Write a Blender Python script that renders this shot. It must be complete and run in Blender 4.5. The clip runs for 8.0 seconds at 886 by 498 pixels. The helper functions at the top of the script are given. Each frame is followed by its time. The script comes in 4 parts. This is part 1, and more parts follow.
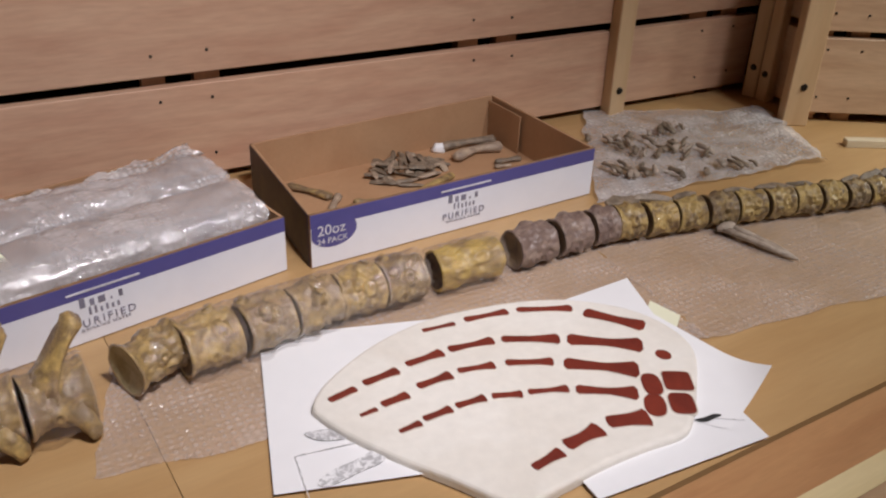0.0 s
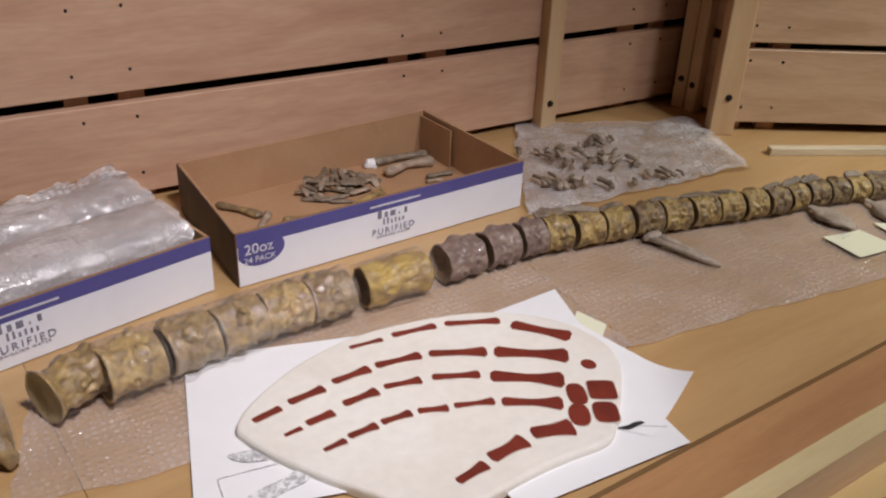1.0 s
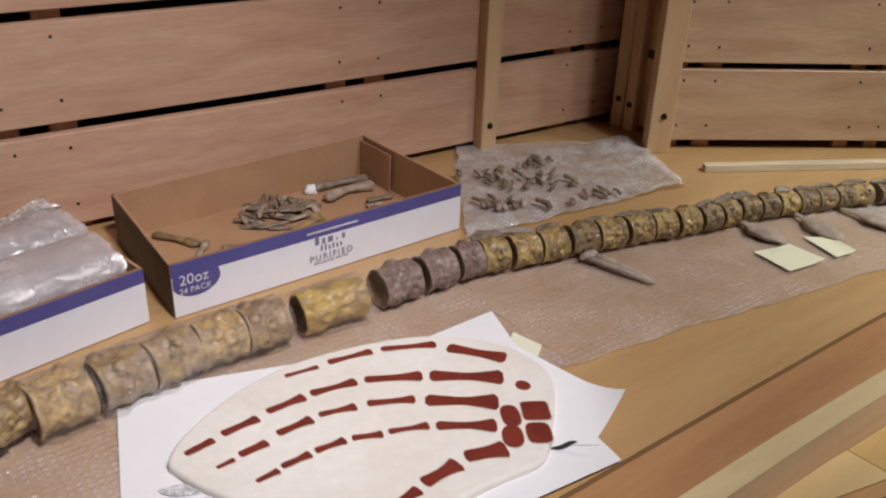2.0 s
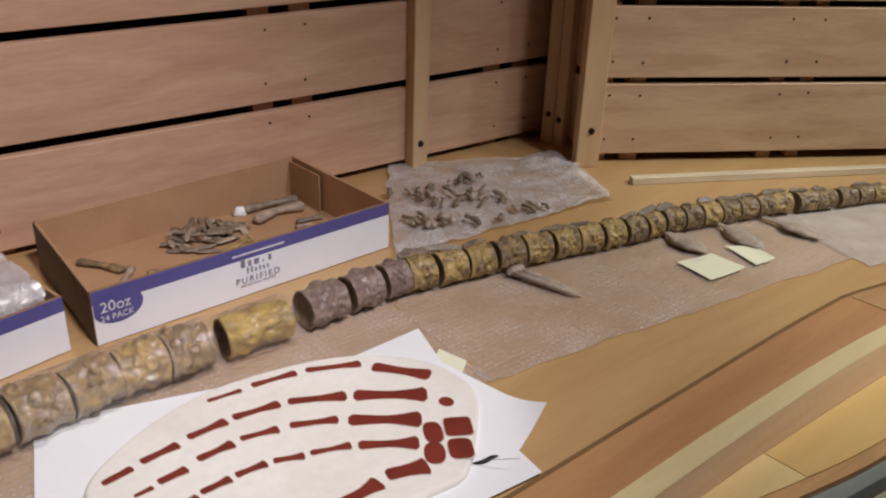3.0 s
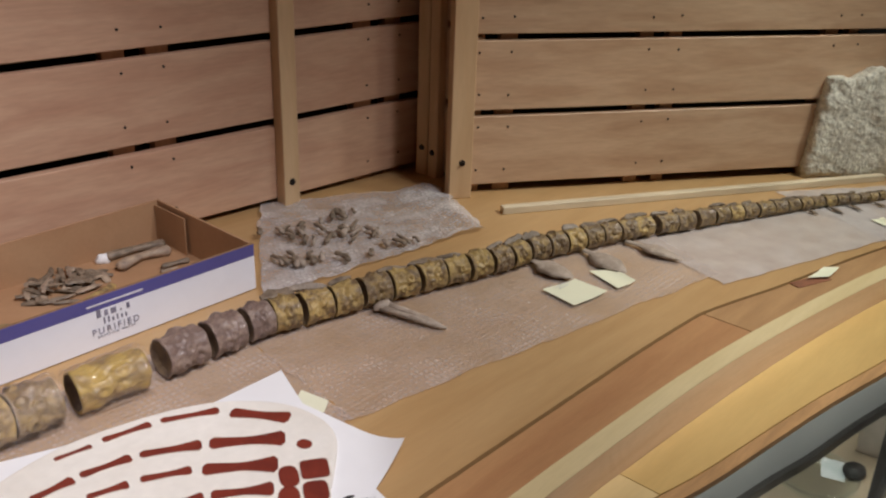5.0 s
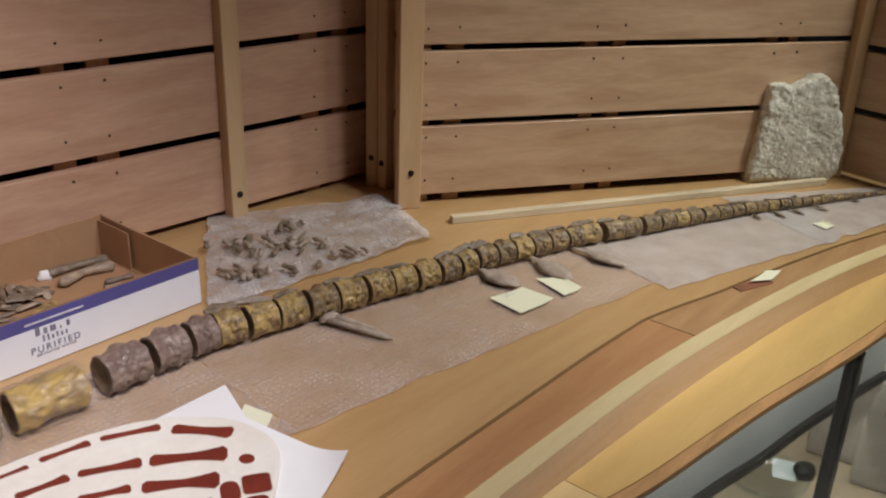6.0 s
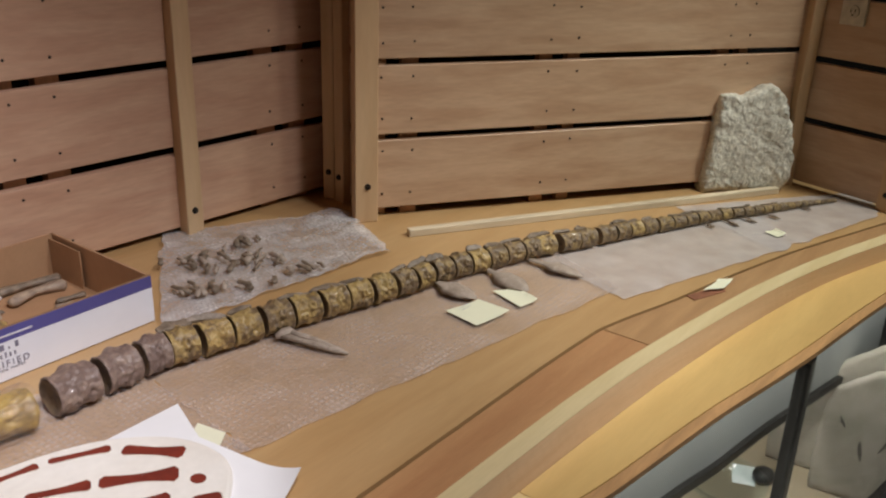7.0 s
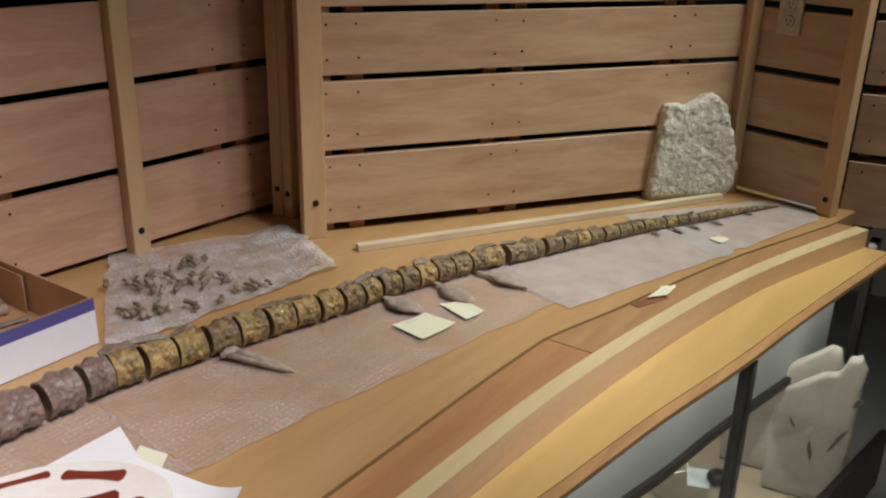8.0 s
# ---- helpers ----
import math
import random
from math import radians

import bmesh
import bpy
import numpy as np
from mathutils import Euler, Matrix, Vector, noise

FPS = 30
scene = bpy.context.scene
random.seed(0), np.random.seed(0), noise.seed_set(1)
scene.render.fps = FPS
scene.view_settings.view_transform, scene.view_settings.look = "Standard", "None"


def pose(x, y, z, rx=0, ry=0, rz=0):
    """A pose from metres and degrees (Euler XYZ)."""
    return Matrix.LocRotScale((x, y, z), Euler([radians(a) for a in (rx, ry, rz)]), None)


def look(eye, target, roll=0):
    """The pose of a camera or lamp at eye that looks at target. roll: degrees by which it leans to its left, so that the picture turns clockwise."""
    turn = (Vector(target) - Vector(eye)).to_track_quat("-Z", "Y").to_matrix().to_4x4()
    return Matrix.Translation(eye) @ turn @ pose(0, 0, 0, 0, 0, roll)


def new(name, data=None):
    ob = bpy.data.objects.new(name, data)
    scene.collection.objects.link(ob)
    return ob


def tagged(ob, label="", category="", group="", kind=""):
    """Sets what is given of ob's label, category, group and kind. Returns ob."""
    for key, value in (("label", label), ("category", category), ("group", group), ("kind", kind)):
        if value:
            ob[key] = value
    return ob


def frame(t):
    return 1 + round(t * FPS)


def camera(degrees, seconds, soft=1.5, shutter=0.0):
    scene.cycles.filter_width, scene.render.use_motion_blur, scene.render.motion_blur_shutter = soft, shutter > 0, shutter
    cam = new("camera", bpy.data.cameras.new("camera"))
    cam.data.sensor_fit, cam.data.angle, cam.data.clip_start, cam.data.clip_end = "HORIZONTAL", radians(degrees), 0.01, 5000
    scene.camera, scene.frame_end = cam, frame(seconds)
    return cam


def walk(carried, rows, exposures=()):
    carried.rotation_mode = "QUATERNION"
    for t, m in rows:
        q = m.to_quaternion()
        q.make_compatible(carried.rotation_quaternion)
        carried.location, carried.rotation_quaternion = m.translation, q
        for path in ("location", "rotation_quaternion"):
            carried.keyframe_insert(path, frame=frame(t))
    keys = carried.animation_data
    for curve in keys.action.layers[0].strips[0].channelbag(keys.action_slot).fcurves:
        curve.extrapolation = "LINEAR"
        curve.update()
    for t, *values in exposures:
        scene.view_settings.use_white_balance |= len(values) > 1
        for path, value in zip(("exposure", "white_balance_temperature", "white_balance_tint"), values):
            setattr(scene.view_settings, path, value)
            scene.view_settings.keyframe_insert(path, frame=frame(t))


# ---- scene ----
cam = camera(53.0, 8.0, soft=2.2)
PATH = [
    (0, (-0.9806, -1.0470, 0.6652), (-0.0291, 0.4186, -0.3078), 2.17),
    (0.5, (-0.9663, -1.0578, 0.6674), (0.0287, 0.3862, -0.2943), 2.31),
    (1, (-0.9514, -1.0683, 0.6706), (0.0944, 0.3516, -0.2729), 2.39),
    (1.5, (-0.9380, -1.0785, 0.6770), (0.1474, 0.3248, -0.2463), 2.30),
    (3, (-0.8949, -1.1272, 0.6935), (0.3187, 0.2040, -0.1756), 2.06),
    (3.5, (-0.8771, -1.1429, 0.6946), (0.3765, 0.1604, -0.1598), 1.89),
    (4, (-0.8612, -1.1584, 0.6973), (0.4349, 0.1130, -0.1416), 1.78),
    (4.5, (-0.8501, -1.1715, 0.7065), (0.4855, 0.0719, -0.1121), 1.89),
    (6, (-0.8218, -1.2085, 0.7141), (0.6087, -0.0506, -0.0687), 2.00),
    (6.5, (-0.8163, -1.2160, 0.7179), (0.6417, -0.0828, -0.0502), 2.03),
    (7, (-0.8092, -1.2268, 0.7207), (0.6733, -0.1190, -0.0374), 2.02),
    (7.5, (-0.8016, -1.2442, 0.7250), (0.7109, -0.1662, -0.0168), 1.74),
    (8, (-0.7941, -1.2652, 0.7325), (0.7395, -0.2116, -0.0009), 1.44),
]
walk(cam, [(t, look(eye, target, roll)) for t, eye, target, roll in PATH], [(0, -0.08), (3.0, -0.1), (6.5, -0.04), (8, 0.03)])

# ---- light ----
K = 1.25  # the plan below is drawn in units of 1.25 m
world = bpy.data.worlds.new("room_air")
world.use_nodes = True
scene.world = world
world.node_tree.nodes["Background"].inputs[0].default_value = (1.0, 0.97, 1.0, 1)
world.node_tree.nodes["Background"].inputs[1].default_value = 0.05


def track_spot(eye, target, cone, watts, colour=(1.0, 0.955, 0.99), soft=0.13):
    """A ceiling track spot outside the view."""
    data = bpy.data.lights.new("track_spot", "SPOT")
    data.spot_size, data.spot_blend, data.shadow_soft_size, data.energy, data.color = radians(cone), 1.0, soft, watts, colour
    ob = new("track_spot", data)
    ob.matrix_world = look(eye, target)
    return ob


track_spot((-0.5, -1.35, 2.0), (-0.84, 0.04, 0.0), 58, 196)
track_spot((0.35, -1.45, 2.0), (0.15, -0.25, 0.0), 52, 86)
track_spot((1.45, -1.5, 2.0), (0.96, -0.71, 0.0), 54, 163, (0.955, 0.975, 0.9))
track_spot((0.75, -1.4, 2.0), (0.98, -0.2, 0.3), 44, 42, (0.955, 0.975, 0.9))
# unseen strip light added inside the display case, under the ledge, to brighten it
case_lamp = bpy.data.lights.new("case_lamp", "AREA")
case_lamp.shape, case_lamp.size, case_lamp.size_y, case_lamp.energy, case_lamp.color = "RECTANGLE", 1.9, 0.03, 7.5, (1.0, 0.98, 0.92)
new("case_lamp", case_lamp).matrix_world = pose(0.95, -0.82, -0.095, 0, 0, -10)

# second unseen light, added behind the back panel to brighten the case floor
back_fill = bpy.data.lights.new("case_lamp", "AREA")
back_fill.shape, back_fill.size, back_fill.size_y, back_fill.energy, back_fill.color = "RECTANGLE", 1.2, 0.05, 6.0, (1.0, 0.98, 0.92)
new("case_lamp", back_fill).matrix_world = pose(1.3, -0.62, -0.1, 0, 0, -10)


# ---- materials ----
def material(name, colour, rough=0.6, second=None, scale=20.0, stretch=(1, 1, 1), fine=None, bump=0.15, bump_scale=None,
             metal=0.0, coat=0.0, spread=0.12, detail=6.0, contrast=(0.35, 0.65), distance=0.002):
    """Two colours mixed by stretched noise, each piece offset by chance, with a finer grain and relief."""
    m = bpy.data.materials.new(name)
    m.use_nodes = True
    nt = m.node_tree
    N, link = nt.nodes, nt.links.new
    bsdf = N["Principled BSDF"]
    bsdf.inputs["Roughness"].default_value = rough
    bsdf.inputs["Metallic"].default_value = metal
    bsdf.inputs["Coat Weight"].default_value = coat
    bsdf.inputs["Coat Roughness"].default_value = 0.12
    second = second or tuple(c * 0.72 for c in colour)
    tc, info = N.new("ShaderNodeTexCoord"), N.new("ShaderNodeObjectInfo")
    shift = N.new("ShaderNodeVectorMath"); shift.operation = "MULTIPLY"
    link(info.outputs["Random"], shift.inputs[0]); shift.inputs[1].default_value = (7.3, 3.1, 5.7)
    add = N.new("ShaderNodeVectorMath"); add.operation = "ADD"
    link(tc.outputs["Object"], add.inputs[0]); link(shift.outputs[0], add.inputs[1])
    mp = N.new("ShaderNodeMapping"); mp.inputs["Scale"].default_value = stretch
    link(add.outputs[0], mp.inputs["Vector"])
    noise_a = N.new("ShaderNodeTexNoise")
    noise_a.inputs["Scale"].default_value, noise_a.inputs["Detail"].default_value = scale, detail
    noise_a.inputs["Distortion"].default_value = 0.6
    link(mp.outputs[0], noise_a.inputs["Vector"])
    ramp = N.new("ShaderNodeMapRange")
    ramp.inputs[1].default_value, ramp.inputs[2].default_value = contrast
    link(noise_a.outputs["Fac"], ramp.inputs[0])
    mix = N.new("ShaderNodeMix"); mix.data_type = "RGBA"
    link(ramp.outputs[0], mix.inputs[0])
    mix.inputs[6].default_value, mix.inputs[7].default_value = (*colour, 1), (*second, 1)
    noise_b = N.new("ShaderNodeTexNoise")
    noise_b.inputs["Scale"].default_value, noise_b.inputs["Detail"].default_value = (fine or scale * 7), 8
    link(mp.outputs[0], noise_b.inputs["Vector"])
    hsv = N.new("ShaderNodeHueSaturation")
    val = N.new("ShaderNodeMapRange")
    val.inputs[3].default_value, val.inputs[4].default_value = 1 - spread * 1.6, 1 + spread * 1.6
    link(noise_b.outputs["Fac"], val.inputs[0])
    vary = N.new("ShaderNodeMath"); vary.operation = "MULTIPLY_ADD"
    link(info.outputs["Random"], vary.inputs[0]); vary.inputs[1].default_value = spread * 0.9
    vary.inputs[2].default_value = 1 - spread * 0.45
    both = N.new("ShaderNodeMath"); both.operation = "MULTIPLY"
    link(val.outputs[0], both.inputs[0]); link(vary.outputs[0], both.inputs[1])
    link(both.outputs[0], hsv.inputs["Value"]); link(mix.outputs[2], hsv.inputs["Color"])
    link(hsv.outputs[0], bsdf.inputs["Base Color"])
    if bump:
        relief = N.new("ShaderNodeBump")
        relief.inputs["Strength"].default_value, relief.inputs["Distance"].default_value = bump, distance
        if bump_scale:
            noise_c = N.new("ShaderNodeTexNoise")
            noise_c.inputs["Scale"].default_value, noise_c.inputs["Detail"].default_value = bump_scale, 5
            link(mp.outputs[0], noise_c.inputs["Vector"]); link(noise_c.outputs["Fac"], relief.inputs["Height"])
        else:
            link(noise_b.outputs["Fac"], relief.inputs["Height"])
        link(relief.outputs[0], bsdf.inputs["Normal"])
    return m


def clear_plastic(name, cover, tint=(0.9, 0.9, 0.92), rough=0.2, crease=60.0, bump=0.5, patch=25.0, bubbles=0.0, glint_dots=0.0, gloss_rough=0.14, shine=(0.08, 0.7), dome_height=0.6):
    """Clear film: partly see-through, with a milky share and glossy creases. cover: (least, most) share of the milky part."""
    m = bpy.data.materials.new(name)
    m.use_nodes = True
    nt = m.node_tree
    N, link = nt.nodes, nt.links.new
    bsdf, out = N["Principled BSDF"], N["Material Output"]
    bsdf.inputs["Base Color"].default_value = (*tint, 1)
    bsdf.inputs["Roughness"].default_value = rough
    tc = N.new("ShaderNodeTexCoord")
    n1 = N.new("ShaderNodeTexNoise"); n1.inputs["Scale"].default_value, n1.inputs["Detail"].default_value = patch, 6
    n2 = N.new("ShaderNodeTexNoise"); n2.inputs["Scale"].default_value, n2.inputs["Detail"].default_value = crease, 5
    n2.inputs["Distortion"].default_value = 1.2
    for n in (n1, n2):
        link(tc.outputs["Object"], n.inputs["Vector"])
    rng = N.new("ShaderNodeMapRange")
    rng.inputs[1].default_value, rng.inputs[2].default_value = 0.3, 0.7
    rng.inputs[3].default_value, rng.inputs[4].default_value = cover
    link(n1.outputs["Fac"], rng.inputs[0])
    relief = N.new("ShaderNodeBump"); relief.inputs["Strength"].default_value, relief.inputs["Distance"].default_value = bump, 0.006
    link(n2.outputs["Fac"], relief.inputs["Height"])
    last = relief
    if bubbles:
        cells = N.new("ShaderNodeTexVoronoi"); cells.inputs["Scale"].default_value = bubbles
        cells.inputs["Randomness"].default_value = 0.35
        link(tc.outputs["Object"], cells.inputs["Vector"])
        dome = N.new("ShaderNodeMapRange"); dome.interpolation_type = "SMOOTHSTEP"
        dome.inputs[1].default_value, dome.inputs[2].default_value = 0.1, 0.55
        dome.inputs[3].default_value, dome.inputs[4].default_value = 1.0, 0.0
        link(cells.outputs["Distance"], dome.inputs[0])
        last = N.new("ShaderNodeBump"); last.inputs["Strength"].default_value, last.inputs["Distance"].default_value = dome_height, 0.003
        link(dome.outputs[0], last.inputs["Height"]); link(relief.outputs[0], last.inputs["Normal"])
        if glint_dots:
            # paler dots put into the cover in place of highlights on the domes
            more = N.new("ShaderNodeMath"); more.operation = "MULTIPLY_ADD"
            link(dome.outputs[0], more.inputs[0]); more.inputs[1].default_value = glint_dots
            link(rng.outputs[0], more.inputs[2])
            rng = more
    link(last.outputs[0], bsdf.inputs["Normal"])
    clear = N.new("ShaderNodeBsdfTransparent"); clear.inputs[0].default_value = (0.97, 0.97, 0.98, 1)
    gloss = N.new("ShaderNodeBsdfGlossy"); gloss.inputs["Roughness"].default_value = gloss_rough
    link(last.outputs[0], gloss.inputs["Normal"])
    lw = N.new("ShaderNodeLayerWeight")
    power = N.new("ShaderNodeMath"); power.operation = "POWER"; power.inputs[1].default_value = 3.0
    link(lw.outputs["Facing"], power.inputs[0])
    amount = N.new("ShaderNodeMapRange"); amount.inputs[3].default_value, amount.inputs[4].default_value = shine
    link(power.outputs[0], amount.inputs[0])
    film = N.new("ShaderNodeMixShader")
    link(amount.outputs[0], film.inputs[0]); link(clear.outputs[0], film.inputs[1]); link(gloss.outputs[0], film.inputs[2])
    mix = N.new("ShaderNodeMixShader")
    link(rng.outputs[0], mix.inputs[0]); link(film.outputs[0], mix.inputs[1]); link(bsdf.outputs[0], mix.inputs[2])
    link(mix.outputs[0], out.inputs["Surface"])
    return m


SLAT = material("maple_plywood", (0.57, 0.39, 0.255), 0.42, (0.43, 0.265, 0.16), 6, (0.7, 3.0, 4.6), 40, 0.04, spread=0.1, contrast=(0.3, 0.75))
SLAT_PINK = material("pink_maple_plywood", (0.575, 0.37, 0.25), 0.42, (0.465, 0.265, 0.175), 6, (0.7, 3.0, 4.6), 40, 0.04, spread=0.1, contrast=(0.3, 0.75))
POST = material("pale_maple", (0.62, 0.43, 0.25), 0.5, (0.55, 0.36, 0.2), 6, (3, 3, 0.4), 60, 0.05, spread=0.05)
BATTEN = material("batten_wood", (0.5, 0.28, 0.15), 0.6, None, 9, (3, 3, 0.5), 80, 0.05)
TABLE = material("maple_top", (0.50, 0.315, 0.145), 0.38, (0.44, 0.265, 0.115), 5, (0.5, 4, 1), 50, 0.03, spread=0.05)
PLANK = material("cherry_plank", (0.45, 0.238, 0.105), 0.45, (0.39, 0.19, 0.082), 6, (0.7, 6, 1), 60, 0.04, spread=0.08)
PLANK_LIGHT = material("light_plank", (0.43, 0.25, 0.115), 0.45, (0.36, 0.2, 0.09), 6, (0.7, 6, 1), 60, 0.04, spread=0.08)
STRIP = material("birch_strip", (0.68, 0.55, 0.31), 0.5, (0.62, 0.49, 0.26), 6, (0.6, 5, 1), 60, 0.04, spread=0.05)
FASCIA = material("fascia_veneer", (0.74, 0.51, 0.31), 0.45, (0.68, 0.44, 0.25), 6, (0.6, 1, 6), 60, 0.04, spread=0.06)
LEDGE = material("ledge_maple", (0.72, 0.49, 0.19), 0.32, (0.64, 0.42, 0.16), 4, (0.6, 4, 1), 50, 0.02, spread=0.04)
LEDGE_PALE = material("pale_ledge_maple", (0.76, 0.57, 0.28), 0.34, (0.7, 0.5, 0.23), 4, (0.6, 4, 1), 50, 0.02, spread=0.04)
CREAM = material("cream_paint", (0.78, 0.70, 0.60), 0.7, None, 40, spread=0.03, bump=0.05)
NOSING = material("nosing_wood", (0.6, 0.34, 0.15), 0.4, None, 6, (0.6, 5, 5), 60, 0.03)
MARK = material("dark_stone_mark", (0.1, 0.08, 0.065), 0.8, None, 40)
# near-black, with the shade of hollows put into the colour
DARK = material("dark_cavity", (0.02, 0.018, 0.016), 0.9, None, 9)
STEEL = material("blackened_steel", (0.035, 0.03, 0.028), 0.35, None, 60, bump=0.05, metal=0.6)
BOARD = material("corrugated_board", (0.42, 0.245, 0.13), 0.8, (0.37, 0.205, 0.105), 10, (1, 1, 1), 160, 0.06, spread=0.05)
BOARD_EDGE = material("board_edge", (0.3, 0.17, 0.085), 0.9, None, 60)
PRINT_WHITE = material("printed_white", (0.80, 0.81, 0.87), 0.45, (0.76, 0.77, 0.84), 6, spread=0.02, bump=0.03)
PRINT_BLUE = material("printed_blue", (0.105, 0.096, 0.30), 0.4, (0.09, 0.083, 0.265), 9, spread=0.04, bump=0.03)
PRINT_DARK = material("printed_navy", (0.11, 0.1, 0.2), 0.5, None, 30, bump=0)
PRINT_TEXT = material("printed_grey", (0.26, 0.25, 0.33), 0.5, None, 30, bump=0)
PRINT_PALE = material("printed_pale", (0.75, 0.74, 0.8), 0.5, None, 30, bump=0)
BOX_DARK = material("dark_printed_side", (0.03, 0.025, 0.045), 0.5, (0.07, 0.05, 0.05), 22, spread=0.1)
PLASTER = material("white_plaster", (0.80, 0.76, 0.70), 0.7, (0.74, 0.69, 0.62), 8, (1, 1, 1), 70, 0.6, bump_scale=38, spread=0.05, distance=0.004)
PAINT = material("red_brown_paint", (0.2, 0.028, 0.014), 0.55, (0.15, 0.02, 0.011), 30, spread=0.1, bump=0.1)
PAPER = material("white_paper", (0.84, 0.83, 0.84), 0.75, (0.8, 0.79, 0.8), 5, spread=0.015, bump=0.03)
PENCIL = material("grey_print", (0.42, 0.41, 0.42), 0.8, (0.8, 0.79, 0.8), 160, spread=0.2, bump=0, contrast=(0.4, 0.6))
INK = material("black_ink", (0.03, 0.03, 0.03), 0.6, None, 60, bump=0)
NOTE = material("pale_yellow_paper", (0.80, 0.79, 0.60), 0.7, (0.77, 0.755, 0.56), 8, spread=0.02, bump=0.02)
OCHRE = material("ochre_fossil", (0.40, 0.275, 0.1), 0.5, (0.17, 0.11, 0.055), 60, (1, 1, 1), 170, 0.7, bump_scale=110, spread=0.22, contrast=(0.42, 0.64), distance=0.003)
UMBER = material("umber_fossil", (0.16, 0.107, 0.06), 0.5, (0.33, 0.225, 0.09), 62, (1, 1, 1), 170, 0.7, bump_scale=110, spread=0.22, contrast=(0.44, 0.66), distance=0.003)
MAUVE = material("mauve_fossil", (0.17, 0.115, 0.095), 0.5, (0.27, 0.195, 0.155), 55, (1, 1, 1), 170, 0.7, bump_scale=110, spread=0.22, contrast=(0.44, 0.68), distance=0.003)
GREYBONE = material("grey_fossil", (0.25, 0.19, 0.135), 0.5, (0.13, 0.095, 0.066), 50, (1, 1, 1), 200, 0.7, bump_scale=130, spread=0.22, distance=0.003)
TANBONE = material("tan_fossil", (0.42, 0.32, 0.23), 0.55, (0.24, 0.175, 0.13), 45, (1, 1, 1), 180, 0.6, bump_scale=130, spread=0.18, distance=0.003)
BLADE = material("grey_tan_fossil", (0.43, 0.35, 0.285), 0.6, (0.29, 0.225, 0.175), 40, (1, 1, 1), 190, 0.6, bump_scale=120, spread=0.2, distance=0.003)
GOLD = material("golden_fossil", (0.52, 0.35, 0.09), 0.4, (0.27, 0.17, 0.065), 34, (1, 1, 1), 170, 0.7, bump_scale=110, spread=0.2, contrast=(0.42, 0.66), distance=0.003)
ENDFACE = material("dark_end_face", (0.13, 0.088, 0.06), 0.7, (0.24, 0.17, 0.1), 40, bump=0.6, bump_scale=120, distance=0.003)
for shiny in (OCHRE, UMBER, MAUVE):
    shiny.node_tree.nodes["Principled BSDF"].inputs["Coat Weight"].default_value = 0.2
WRAPPED = {}
for base in (OCHRE, UMBER, MAUVE):
    wet = base.copy()
    wet.name = base.name + "_in_film"
    blend = next(n for n in wet.node_tree.nodes if n.bl_idname == "ShaderNodeMix")
    for slot_index in (6, 7):  # the film lies milky on the bone
        c = blend.inputs[slot_index].default_value
        blend.inputs[slot_index].default_value = (c[0] * 1.1 + 0.085, c[1] * 1.08 + 0.058, c[2] * 1.0 + 0.022, 1)
    wet.node_tree.nodes["Principled BSDF"].inputs["Coat Weight"].default_value = 1.0
    wet.node_tree.nodes["Principled BSDF"].inputs["Coat IOR"].default_value = 1.75
    wet.node_tree.nodes["Principled BSDF"].inputs["Coat Roughness"].default_value = 0.11
    crinkle, tex = wet.node_tree.nodes.new("ShaderNodeBump"), wet.node_tree.nodes.new("ShaderNodeTexNoise")
    tex.inputs["Scale"].default_value, tex.inputs["Detail"].default_value, tex.inputs["Distortion"].default_value = 120, 4, 1.6
    crinkle.inputs["Strength"].default_value, crinkle.inputs["Distance"].default_value = 0.9, 0.004
    where = wet.node_tree.nodes.new("ShaderNodeTexCoord")
    wet.node_tree.links.new(where.outputs["Object"], tex.inputs["Vector"])
    wet.node_tree.links.new(tex.outputs["Fac"], crinkle.inputs["Height"])
    wet.node_tree.links.new(crinkle.outputs[0], wet.node_tree.nodes["Principled BSDF"].inputs["Coat Normal"])
    WRAPPED[base.name] = wet
ROCK = material("pale_rough_rock", (0.70, 0.67, 0.58), 0.95, (0.50, 0.465, 0.39), 22, (1, 1, 1), 120, 1.0, bump_scale=70, spread=0.35, detail=12, distance=0.009)
SLABROCK = material("grey_green_slab", (0.52, 0.45, 0.39), 0.85, (0.40, 0.36, 0.30), 14, (1, 1, 1), 90, 0.9, bump_scale=55, spread=0.14, distance=0.004)
CASEGREY = material("case_grey", (0.19, 0.19, 0.185), 0.6, (0.16, 0.16, 0.16), 3, spread=0.04, bump=0.02)
CASEBACK = material("case_back", (0.40, 0.40, 0.39), 0.6, (0.35, 0.35, 0.345), 3, spread=0.05, bump=0.02)
CASEFLOOR = material("case_floor", (0.34, 0.26, 0.17), 0.6, (0.3, 0.23, 0.15), 6, spread=0.05, bump=0.03)
IVORY = material("ivory_plastic", (0.62, 0.55, 0.42), 0.35, None, 30, spread=0.02, bump=0)
WALLPAINT = material("plain_wall", (0.45, 0.4, 0.35), 0.9, (0.42, 0.37, 0.32), 3, spread=0.03)
BUBBLE = clear_plastic("bubble_wrap_flat", (0.12, 0.32), (0.94, 0.8, 0.72), 0.25, 26, 0.5, 9, 92, 0.1, 0.26, (0.14, 0.55), 0.5)
BUBBLE_WHITE = clear_plastic("bubble_wrap_piled", (0.12, 0.38), (0.93, 0.87, 0.86), 0.25, 34, 1.0, 14, 105, 0.05, 0.15, (0.2, 0.75), 0.22)
